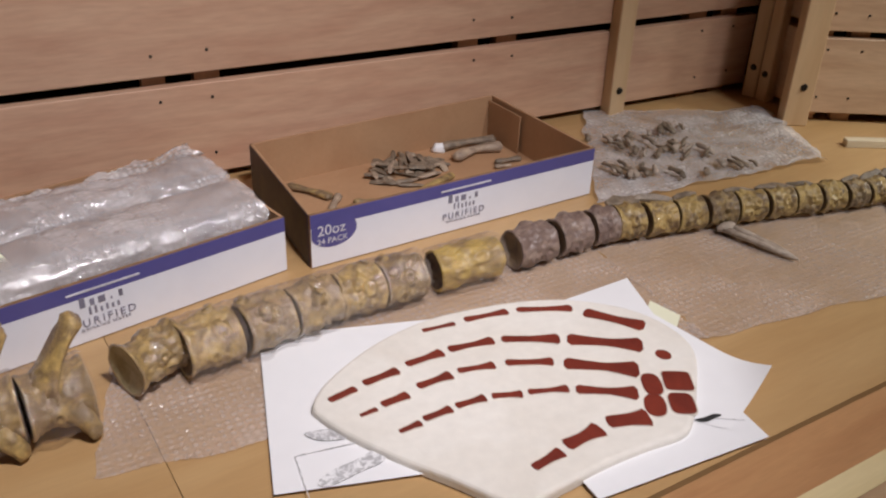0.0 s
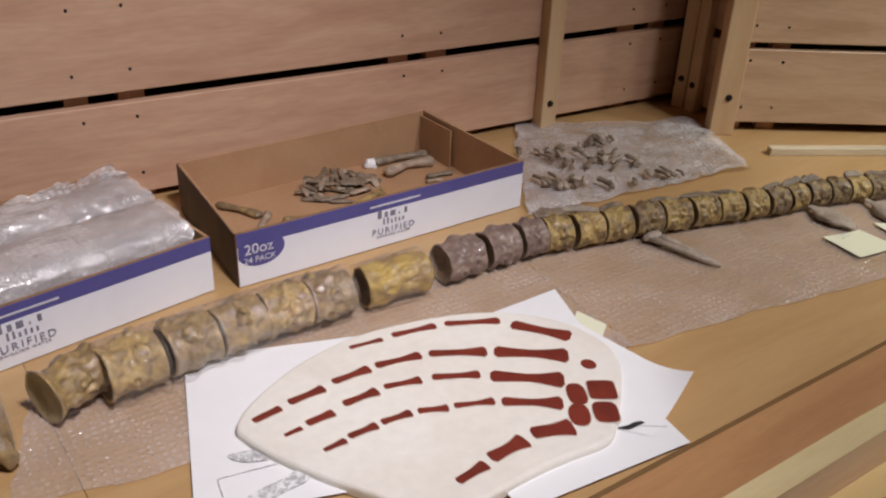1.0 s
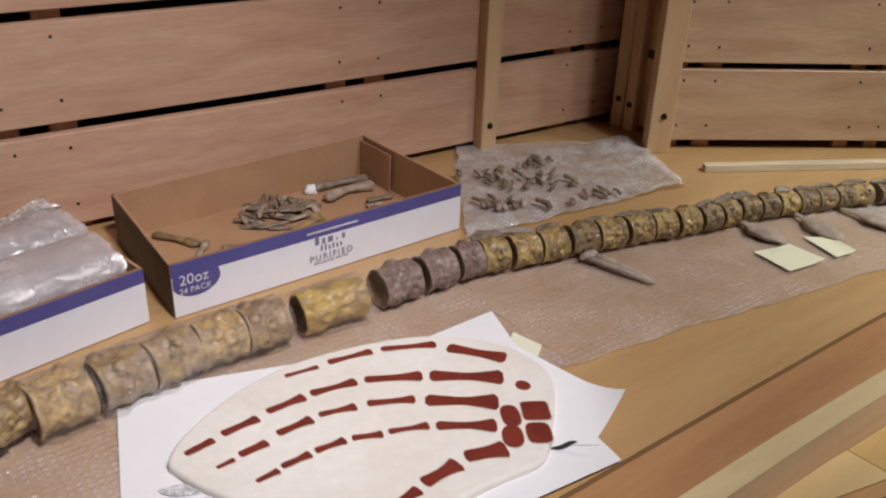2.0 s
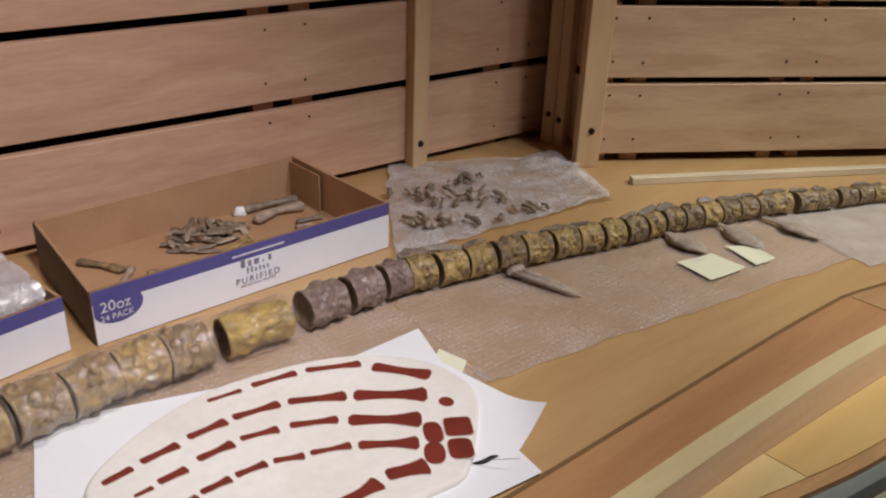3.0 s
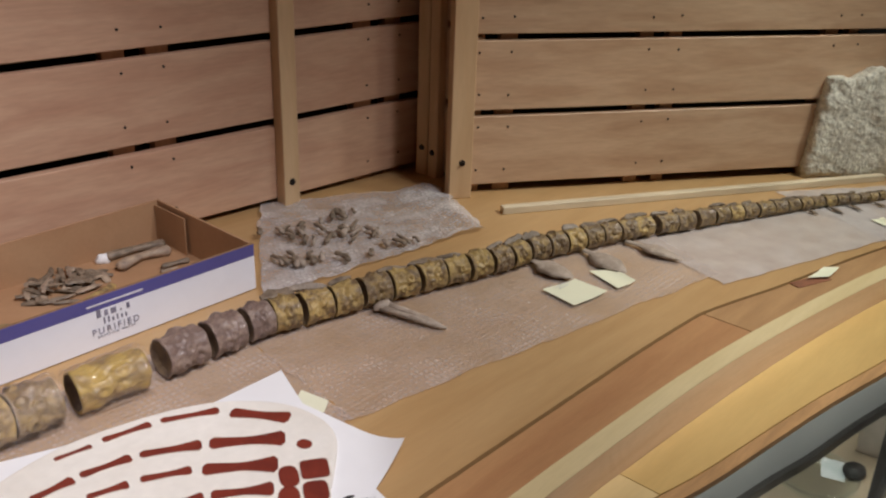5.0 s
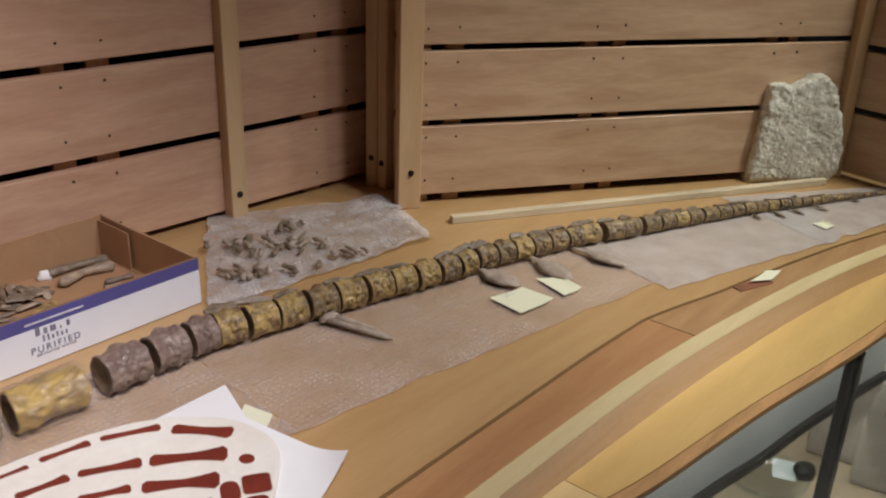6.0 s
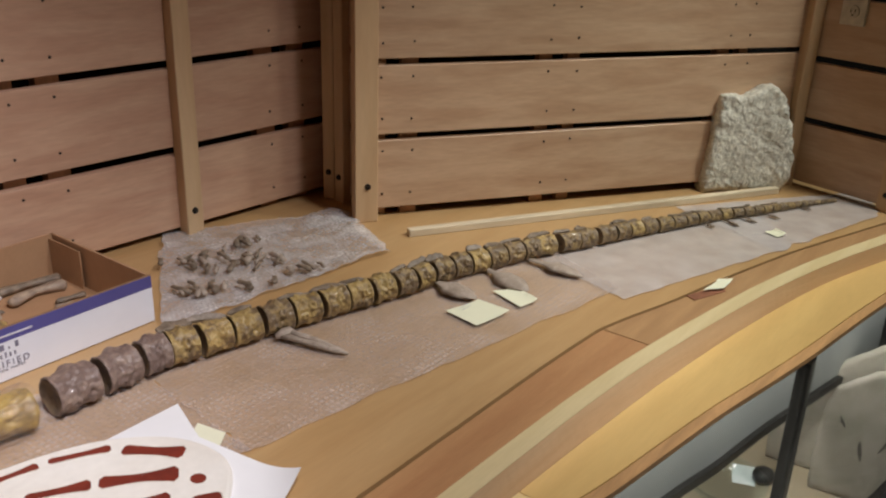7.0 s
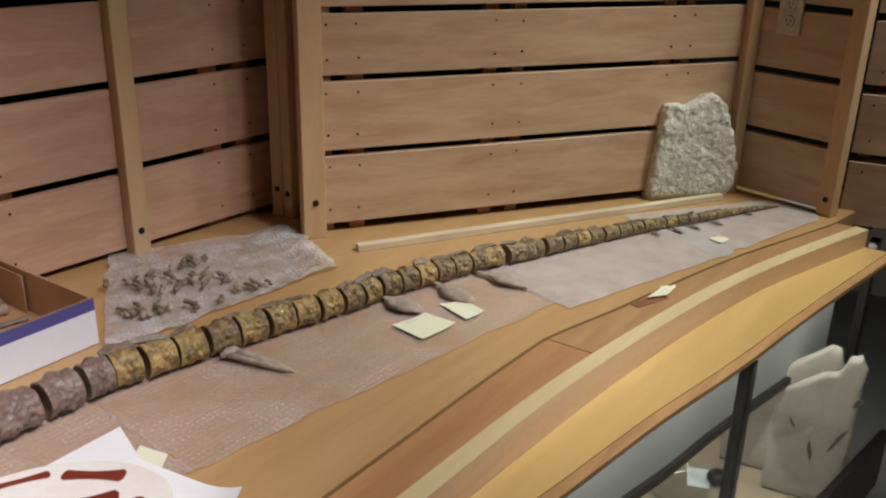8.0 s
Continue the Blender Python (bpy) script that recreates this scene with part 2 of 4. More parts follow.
CLING = clear_plastic("cling_film", (0.0, 0.1), (0.88, 0.72, 0.58), 0.18, 60, 0.8, 22, 0.0, 0.0, 0.11, (0.06, 0.5))
PALEFACE = material("pale_end_face", (0.46, 0.39, 0.23), 0.4, (0.33, 0.26, 0.13), 40, bump=0.5, bump_scale=110, distance=0.003)
WRAP_LOOSE = clear_plastic("bubble_wrap_loose", (0.16, 0.52), (0.88, 0.85, 0.86), 0.18, 45, 0.8, 16, 92, 0.22, 0.12, (0.2, 0.8))
FOAM = clear_plastic("foam_sheet", (0.42, 0.6), (0.72, 0.66, 0.64), 0.45, 40, 0.25, 14)
GLASS = bpy.data.materials.new("case_glass")
GLASS.use_nodes = True
_n, _l = GLASS.node_tree.nodes, GLASS.node_tree.links.new
_t, _g, _f, _m = _n.new("ShaderNodeBsdfTransparent"), _n.new("ShaderNodeBsdfGlossy"), _n.new("ShaderNodeLayerWeight"), _n.new("ShaderNodeMixShader")
_p, _r = _n.new("ShaderNodeMath"), _n.new("ShaderNodeMapRange")
_t.inputs[0].default_value = (0.93, 0.96, 0.95, 1)
_g.inputs["Roughness"].default_value = 0.02
_p.operation, _p.inputs[1].default_value = "POWER", 5.0
_r.inputs[3].default_value, _r.inputs[4].default_value = 0.04, 0.8
_l(_f.outputs["Facing"], _p.inputs[0]); _l(_p.outputs[0], _r.inputs[0])
_l(_r.outputs[0], _m.inputs[0]); _l(_t.outputs[0], _m.inputs[1]); _l(_g.outputs[0], _m.inputs[2])
_l(_m.outputs[0], _n["Material Output"].inputs["Surface"])


# ---- building helpers ----
def thing(name, x, y, z=0.0, turn=0.0, label="", category="", group="", kind=""):
    ob = new(name)
    ob.matrix_world = pose(x * K, y * K, z * K, 0, 0, turn)
    ob.empty_display_size = 0.02
    return tagged(ob, label, category, group, kind)


def to_mesh(name, bm, mat, smooth=False):
    data = bpy.data.meshes.new(name)
    bmesh.ops.scale(bm, vec=(K, K, K), verts=bm.verts)
    bm.normal_update()
    bm.to_mesh(data)
    bm.free()
    for m in (mat if isinstance(mat, (list, tuple)) else [mat]):
        data.materials.append(m)
    if smooth:
        data.polygons.foreach_set("use_smooth", [True] * len(data.polygons))
    return data


def part(name, bm, mat, parent=None, label="", at=(0, 0, 0), turn=(0, 0, 0), smooth=False):
    """One mesh object from bm (in plan units), under parent if given."""
    data = bm if isinstance(bm, bpy.types.Mesh) else to_mesh(name, bm, mat, smooth)
    ob = new(name, data)
    ob.parent = parent
    ob.matrix_basis = pose(at[0] * K, at[1] * K, at[2] * K, *turn)
    return tagged(ob, label)


def block(sx, sy, sz, bevel=0.0, centre=(0, 0, 0), segments=1):
    bm = bmesh.new()
    bmesh.ops.create_cube(bm, size=1.0)
    bmesh.ops.scale(bm, vec=(sx, sy, sz), verts=bm.verts)
    bmesh.ops.translate(bm, vec=centre, verts=bm.verts)
    if bevel:
        bmesh.ops.bevel(bm, geom=list(bm.edges), offset=bevel, segments=segments, affect="EDGES", profile=0.5)
    return bm


def spline(points, steps, closed=False):
    """Points on a smooth curve through the given ones."""
    pts = [Vector(p) for p in points]
    n, out = len(pts), []
    spans = n if closed else n - 1
    for i in range(spans):
        p1, p2 = pts[i], pts[(i + 1) % n]
        p0 = pts[i - 1] if (closed or i) else p1 * 2 - p2
        p3 = pts[(i + 2) % n] if (closed or i + 2 < n) else p2 * 2 - p1
        for s in range(steps):
            t = s / steps
            out.append(0.5 * (2 * p1 + (p2 - p0) * t + (2 * p0 - 5 * p1 + 4 * p2 - p3) * t * t + (3 * p1 - p0 - 3 * p2 + p3) * t ** 3))
    if not closed:
        out.append(pts[-1])
    return out


def prism(outline, z0, z1, bevel=0.0, segments=2):
    """An upright slab over a plan outline."""
    bm = bmesh.new()
    low = [bm.verts.new((p[0], p[1], z0)) for p in outline]
    high = [bm.verts.new((p[0], p[1], z1)) for p in outline]
    n = len(outline)
    bm.faces.new(high)
    bm.faces.new(low[::-1])
    for i in range(n):
        bm.faces.new((low[i], low[(i + 1) % n], high[(i + 1) % n], high[i]))
    bmesh.ops.recalc_face_normals(bm, faces=bm.faces)
    if bevel:
        top = [e for e in bm.edges if all(abs(v.co.z - z1) < 1e-6 for v in e.verts)]
        bmesh.ops.bevel(bm, geom=top, offset=bevel, segments=segments, affect="EDGES", profile=0.5)
    return bm


def band(left, right, z0, z1):
    """A solid strip between two plan curves."""
    bm = bmesh.new()
    rows = [[bm.verts.new((p[0], p[1], z)) for p, z in ((a, z1), (b, z1), (b, z0), (a, z0))] for a, b in zip(left, right)]
    for r, s in zip(rows, rows[1:]):
        for k in range(4):
            bm.faces.new((r[k], s[k], s[(k + 1) % 4], r[(k + 1) % 4]))
    bm.faces.new(rows[0])
    bm.faces.new(rows[-1][::-1])
    bmesh.ops.recalc_face_normals(bm, faces=bm.faces)
    return bm


def offset(curve, d):
    """A plan curve moved sideways, to its right."""
    out = []
    for i, p in enumerate(curve):
        a, b = curve[max(i - 1, 0)], curve[min(i + 1, len(curve) - 1)]
        t = Vector((b[0] - a[0], b[1] - a[1])).normalized()
        out.append(Vector((p[0] + t.y * d, p[1] - t.x * d)))
    return out


def tube(points, radii, sides=10, rough=0.0, seed=0, flat=1.0):
    """A closed limb along 3D points, with radii and a worn surface."""
    bm = bmesh.new()
    rings, n = [], len(points)
    for i, p in enumerate(points):
        a, b = Vector(points[max(i - 1, 0)]), Vector(points[min(i + 1, n - 1)])
        t = (b - a).normalized()
        side = t.cross(Vector((0, 0, 1)))
        side = side.normalized() if side.length > 1e-4 else Vector((1, 0, 0))
        up = side.cross(t)
        ring = []
        for k in range(sides):
            ang = 2 * math.pi * k / sides
            r = radii[i] * (1 + rough * noise.noise(Vector((i * 0.9 + seed * 7.1, math.cos(ang) * 1.6, math.sin(ang) * 1.6))))
            ring.append(bm.verts.new(Vector(p) + side * (r * math.cos(ang)) + up * (r * flat * math.sin(ang))))
        rings.append(ring)
    for r, s in zip(rings, rings[1:]):
        for k in range(sides):
            bm.faces.new((r[k], r[(k + 1) % sides], s[(k + 1) % sides], s[k]))
    bm.faces.new(rings[0][::-1])
    bm.faces.new(rings[-1])
    bmesh.ops.recalc_face_normals(bm, faces=bm.faces)
    return bm


def lump(rx, ry, rz, rough=0.25, seed=0, subdiv=2, freq=1.6):
    bm = bmesh.new()
    bmesh.ops.create_icosphere(bm, subdivisions=subdiv, radius=1.0)
    for v in bm.verts:
        k = 1 + rough * noise.noise(v.co * freq + Vector((seed * 3.7, seed, 0))) + rough * 0.5 * noise.noise(v.co * freq * 3 + Vector((seed, 0, 9)))
        v.co = Vector((v.co.x * rx * k, v.co.y * ry * k, v.co.z * rz * k))
    return bm


def sheet(corners, nx, ny, z=0.002, wrinkle=0.002, freq=14.0, bubble=0.0, pitch=0.009, ragged=0.004, seed=0, lift=None):
    """A thin sheet over the quad of plan corners (a, b, c, d), with creases, rows of bubbles and a ragged edge."""
    a, b, c, d = (Vector((*p, 0)) for p in corners)
    bm = bmesh.new()
    rows = []
    for j in range(ny + 1):
        v, row = j / ny, []
        for i in range(nx + 1):
            u = i / nx
            edge = min(u, 1 - u, v, 1 - v)
            p = (a * (1 - u) + b * u) * (1 - v) + (d * (1 - u) + c * u) * v
            rag = ragged * max(0.0, 1 - edge * 14)
            p.x += rag * noise.noise(Vector((u * 9, v * 9, seed)))
            p.y += rag * noise.noise(Vector((u * 9, v * 9, seed + 5)))
            h = wrinkle * (1 + noise.noise(Vector((p.x * freq, p.y * freq, seed))) + 0.6 * noise.noise(Vector((p.x * freq * 3, p.y * freq * 3, seed + 3))))
            if bubble:
                q = p.y / (pitch * 0.87)
                w = (p.x / pitch + 0.5 * (math.floor(q) % 2)) % 1 - 0.5
                s = q % 1 - 0.5
                h += bubble * max(0.0, 1 - 4.4 * (w * w + s * s))
            if lift:
                h += lift(u, v)
            row.append(bm.verts.new((p.x, p.y, z + max(h, 0.0))))
        rows.append(row)
    for r, s in zip(rows, rows[1:]):
        for k in range(nx):
            bm.faces.new((r[k], r[k + 1], s[k + 1], s[k]))
    return bm


def lettering(text, size, mat, parent, m, name="lettering", squeeze=1.0, spacing=1.0):
    """Flat print in the built-in font."""
    curve = bpy.data.curves.new(name, "FONT")
    curve.body, curve.size, curve.align_x, curve.extrude = text, size * K, "CENTER", 0.0003
    curve.space_character = spacing
    tmp = bpy.data.objects.new(name, curve)
    data = bpy.data.meshes.new_from_object(tmp)
    bpy.data.objects.remove(tmp)
    bpy.data.curves.remove(curve)
    data.transform(Matrix.Diagonal((squeeze, 1, 1, 1)))
    data.materials.append(mat)
    ob = new(name, data)
    ob.parent = parent
    ob.matrix_basis = m
    return ob


# ---- structure: table, rail, ledge ----
GAP = spline([(-1.5, -0.478), (-0.6, -0.478), (-0.1, -0.48), (0.1, -0.4815), (0.25, -0.483), (0.36, -0.487), (0.4, -0.4905), (0.475, -0.508),
              (0.55, -0.528), (0.65, -0.549), (0.73, -0.567), (0.85, -0.5965), (0.95, -0.626), (1.19, -0.706)], 6)
RIM = spline([(-1.5, -0.537), (-0.6, -0.538), (-0.1, -0.5398), (0.0, -0.541), (0.1, -0.5435), (0.2, -0.547), (0.3, -0.5535), (0.4, -0.5635),
              (0.5, -0.5765), (0.6, -0.591), (0.7, -0.6075), (0.8, -0.6285), (0.9, -0.653), (1.0, -0.682), (1.2, -0.744)], 6)
FOOT = spline([(-1.5, -0.568), (-0.6, -0.569), (-0.06, -0.572), (0.07, -0.5765), (0.2, -0.5835), (0.35, -0.594), (0.5, -0.6095), (0.6, -0.6225),
               (0.7, -0.638), (0.8, -0.656), (0.9, -0.6785), (1.0, -0.705), (1.2, -0.768)], 6)
LIP = spline([(-1.5, -0.577), (-0.4, -0.579), (-0.12, -0.591), (0.037, -0.622), (0.12, -0.639), (0.25, -0.657), (0.36, -0.673), (0.5, -0.699),
              (0.62, -0.719), (0.8, -0.7445), (0.964, -0.772), (1.149, -0.8035), (1.5, -0.86)], 6)
DROP = -0.036


def structure(name, bm, mat, label="", smooth=False):
    return tagged(part(name, bm, mat, None, label, smooth=smooth), kind="structure")


floor_top = new("tabletop")
tagged(floor_top, "golden maple tabletop with a seam across it", "tabletop", kind="structure")
left_edge = [p for p in GAP if p[0] < -0.669]
right_edge = [p for p in GAP if p[0] > -0.667]
part("board", prism([(-1.5, 0.45), *[(p[0], p[1] + 0.003) for p in left_edge], (-0.668, -0.4765), (-0.668, 0.45)], -0.03, 0.0), TABLE, floor_top)
part("board", prism([(-0.6673, 0.45), (-0.6673, -0.4765), *[(p[0], p[1] + 0.003) for p in right_edge], (1.5, -0.76), (1.5, 0.45)], -0.03, 0.0), TABLE, floor_top)

plank_edge = new("plank_border")
tagged(plank_edge, "reddish brown plank border along the table's front", "border", kind="structure")
g2 = [(p[0], p[1] - 0.0015) for p in GAP]
for x0, x1 in ((-1.5, -0.35), (-0.348, 0.396), (0.398, 1.2)):
    n = 40
    xs = [x0 + (x1 - x0) * i / n for i in range(n + 1)]
    gy = [float(np.interp(x, [p[0] for p in g2], [p[1] for p in g2])) for x in xs]
    ry = [float(np.interp(x, [p[0] for p in RIM], [p[1] for p in RIM])) for x in xs]
    part("plank", band([(x, y) for x, y in zip(xs, gy)], [(x, min(y, g - 0.0005)) for x, y, g in zip(xs, ry, gy)], -0.03, -0.0015), PLANK_LIGHT if x0 > 0.3 else PLANK, plank_edge)
structure("rim_strip", band(offset(RIM, 0.0006), offset(RIM, 0.026), DROP - 0.02, 0.001), [STRIP], "pale birch edging strip along the curved rim")
def sloped(a, b, c, d, z0, z1):
    """A facing that leans out from curve a at z1 to curve c at z0, with the curves b and d behind it."""
    bm = bmesh.new()
    rows = [[bm.verts.new((p[0], p[1], z)) for p, z in ((pa, z1), (pc, z0), (pd, z0 - 0.016), (pb, z0 - 0.016))] for pa, pb, pc, pd in zip(a, b, c, d)]
    for r, s in zip(rows, rows[1:]):
        for k in range(4):
            bm.faces.new((r[k], s[k], s[(k + 1) % 4], r[(k + 1) % 4]))
    bmesh.ops.recalc_face_normals(bm, faces=bm.faces)
    return bm


xs = [p[0] for p in offset(RIM, 0.0263)]
foot_line = [Vector((x, float(np.interp(x, [p[0] for p in FOOT], [p[1] for p in FOOT])))) for x in xs]
lip_line = [Vector((x, float(np.interp(x, [p[0] for p in LIP], [p[1] for p in LIP])))) for x in xs]
structure("fascia", sloped(offset(RIM, 0.0263), offset(RIM, 0.0263), foot_line, foot_line, DROP, 0.0005), FASCIA, "curved brown veneer fascia under the rim")
ledge = tagged(new("ledge"), "glossy yellow maple ledge above the glass case, in two boards", "ledge", kind="structure")
ledge_in = offset(foot_line, 0.0007)
joint = next(k for k, p in enumerate(ledge_in) if p[0] > 0.045)
part("board", band(ledge_in[:joint + 1], lip_line[:joint + 1], DROP - 0.02, DROP), LEDGE_PALE, ledge, "paler board")
part("board", band([p + Vector((0.0012, 0)) for p in ledge_in[joint:joint + 1]] + ledge_in[joint + 1:], [p + Vector((0.0012, 0)) for p in lip_line[joint:joint + 1]] + lip_line[joint + 1:], DROP - 0.02, DROP), LEDGE, ledge)
structure("nosing", band([Vector(p) for p in offset(LIP, 0.0005)], offset(LIP, 0.016), DROP - 0.010, DROP - 0.002), NOSING, "orange wooden nosing of the ledge")
structure("table_underside", prism([(-1.5, 0.45), (-1.5, -0.56), (-0.2, -0.56), (0.4, -0.57), (0.8, -0.63), (1.5, -0.77), (1.5, 0.45)], -0.06, -0.031), DARK)

# ---- slatted crate walls ----
SCREW = bmesh.new()
bmesh.ops.create_cone(SCREW, cap_ends=True, segments=8, radius1=0.0024, radius2=0.0019, depth=0.0016)
SCREW = to_mesh("screw", SCREW, STEEL)
for x in (-0.025, 0.05, 0.14):
    y = float(np.interp(x, [p[0] for p in FOOT], [p[1] for p in FOOT]))
    part("nail", SCREW, None, bpy.data.objects["fascia"], "dark nail head", at=(x, y + 0.006, DROP * 0.55), turn=(75, 0, 0))
BOLT = bmesh.new()
bmesh.ops.create_cone(BOLT, cap_ends=True, segments=14, radius1=0.0062, radius2=0.005, depth=0.003)
bmesh.ops.create_cone(BOLT, cap_ends=True, segments=6, radius1=0.003, radius2=0.003, depth=0.006, matrix=Matrix.Translation((0, 0, 0.0005)))
BOLT = to_mesh("bolt", BOLT, STEEL)


def slat_wall(name, label, ox, oy, angle, s0, s1, rows, pairs, depth=0.016, wood=SLAT):
    """Boards along local x from the origin, front face on local y = 0, on pairs of battens with screws."""
    wall = thing(name, ox, oy, 0, angle, label, "wall", kind="structure")
    middle, top = (s0 + s1) / 2, rows[-1][1]
    for a, b in pairs:
        part("batten", block(b - a, 0.02, top), BATTEN, wall, at=((a + b) / 2, depth + 0.0105, top / 2))
    for z0, z1 in rows:
        slat = part("slat", block(s1 - s0, depth, z1 - z0, 0.0012), wood, wall, at=(middle, depth / 2, (z0 + z1) / 2))
        for a, b in pairs:
            for z in (z0 + 0.028, z1 - 0.019):
                part("screw", SCREW, None, slat, at=((a + b) / 2 - middle + random.uniform(-0.003, 0.003), -0.0005 - depth / 2, z - (z0 + z1) / 2 + random.uniform(-0.002, 0.002)), turn=(90, 0, 0))
    return wall


ROWS_A = [(0.012, 0.141), (0.156, 0.286), (0.300, 0.424), (0.440, 0.565), (0.58, 0.70)]
ROWS_B = [(0.018, 0.146), (0.158, 0.281), (0.293, 0.398), (0.410, 0.52), (0.535, 0.65)]
ROWS_C = [(0.012, 0.1365), (0.150, 0.264), (0.278, 0.396), (0.410, 0.52), (0.535, 0.64)]
slat_wall("wall_back", "pinkish maple plywood slats with dark gaps and screws", 0, 0.258, -3.72, -1.3, 0.562, ROWS_A,
          [(-1.0, -0.967), (-0.93, -0.897), (-0.519, -0.489), (-0.451, -0.417), (-0.048, -0.014), (0.02, 0.056), (0.415, 0.455), (0.489, 0.527)], wood=SLAT_PINK)
slat_wall("wall_side", "pinkish maple plywood slats with dark gaps and screws", 0.512, 0.0526, -33.47, 0.006, 0.925, ROWS_B,
          [(0.010, 0.029), (0.059, 0.090), (0.326, 0.353), (0.385, 0.41), (0.717, 0.745), (0.77, 0.79)])
slat_wall("wall_far", "shaded plywood slats of the crate's far end", 1.286, -0.46, -105, 0.0, 0.215, ROWS_C, [])
slat_wall("wall_return", "short shaded return of plywood slats in the corner", 0.572, 0.215, -105, -0.01, 0.17, ROWS_A, [(0.02, 0.05)])
slat_wall("wall_neighbour", "stepped plywood slats of the next crate", 1.297, -0.692, -80, 0.0, 0.35,
          [(-0.03, 0.104), (0.122, 0.243), (0.262, 0.385), (0.4, 0.52)], [(0.015, 0.04)], 0.05)


def post(x, y, angle, w, d, h, bolts=(), label="pale maple post bolted to the slatted wall"):
    p = thing("post", x, y, 0, angle, label, "post", "crate posts")
    part("upright", block(w, d, h, 0.0015), POST, p, at=(0, 0, h / 2))
    for bx, bz in bolts:
        part("bolt", BOLT, None, p, "dark bolt head", at=(bx, -d / 2 - 0.001, bz), turn=(90, 0, 0))
    return p


post(0.2455, 0.2325, -3.72, 0.0325, 0.026, 0.7, [(0.0, 0.045)])
post(0.496, 0.0555, -33.47, 0.042, 0.030, 0.65, [(0.002, 0.068)])
post(0.5475, 0.188, -80, 0.026, 0.024, 0.7, [(0.0, 0.055)])
post(0.5465, 0.158, -92, 0.024, 0.022, 0.7, [(0.0, 0.05)])
post(1.275, -0.462, -36, 0.026, 0.026, 0.65)
post(1.2355, -0.6785, -110, 0.033, 0.026, 0.65, [(0.0, 0.035)])

# a near-black sheet as painted shade behind the slats, and the room round it
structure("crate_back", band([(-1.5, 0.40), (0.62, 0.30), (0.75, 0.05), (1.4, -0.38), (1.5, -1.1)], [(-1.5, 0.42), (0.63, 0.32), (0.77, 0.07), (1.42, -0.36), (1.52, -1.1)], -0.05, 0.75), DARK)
structure("room_floor", prism([(-2.4, 1.4), (-2.4, -3.0), (2.8, -3.0), (2.8, 1.4)], -0.80, -0.76), CASEGREY)
structure("ceiling", prism([(-2.4, 1.4), (-2.4, -3.0), (2.8, -3.0), (2.8, 1.4)], 1.72, 1.76), WALLPAINT)
for name, a, b in (("wall_north", (-2.4, 1.4), (2.8, 1.4)), ("wall_south", (-2.4, -3.0), (2.8, -3.0)), ("wall_west", (-2.4, -3.0), (-2.4, 1.4)), ("wall_east", (2.8, -3.0), (2.8, 1.4))):
    t = Vector((b[0] - a[0], b[1] - a[1])).normalized() * 0.03
    structure(name, band([a, b], [(a[0] + t.y, a[1] - t.x), (b[0] + t.y, b[1] - t.x)], -0.76, 1.72), WALLPAINT)

# ---- glass case below the ledge ----
case = thing("display_case", 0.7, -0.7, -0.70, 0, "glass display case with black steel frame under the ledge", "display case")


def in_case(name, bm, mat, label="", smooth=False):
    bmesh.ops.translate(bm, vec=(-0.7, 0.7, 0.70), verts=bm.verts)
    return part(name, bm, mat, case, label, smooth=smooth)


glass_line = [p for p in offset(LIP, 0.006) if -0.3 < p[0] < 1.45]
pane = in_case("pane", band(glass_line, offset(glass_line, 0.004), -0.60, DROP - 0.011), GLASS, "clear curved glass")
pane.visible_shadow = False
in_case("bottom_rail", band(offset(glass_line, -0.004), offset(glass_line, 0.012), -0.70, -0.55), STEEL, "black rail")
in_case("case_floor", prism([(-0.3, -0.3), (-0.3, -0.6), (0.3, -0.65), (1.45, -0.87), (1.45, -0.3)], -0.67, -0.655), CASEFLOOR, "tan case floor")
back_line = spline([(-0.3, -0.46), (0.2, -0.475), (0.6, -0.53), (0.77, -0.563), (0.99, -0.597), (1.45, -0.69)], 5)
in_case("back_panel", band(back_line, offset(back_line, 0.006), -0.395, DROP - 0.021), CASEBACK, "grey back panel")
in_case("back_rail", band(offset(back_line, 0.001), offset(back_line, 0.016), -0.415, -0.396), STEEL, "black rail")
for x, y in ((0.642, -0.716), (1.36, -0.765)):
    bm = block(0.03, 0.02, 0.53, 0.002, (x, y, -0.335))
    in_case("post", bm, STEEL, "black steel post")
    in_case("post_seal", block(0.005, 0.006, 0.52, 0.001, (x - 0.018, y - 0.006, -0.335)), STEEL)


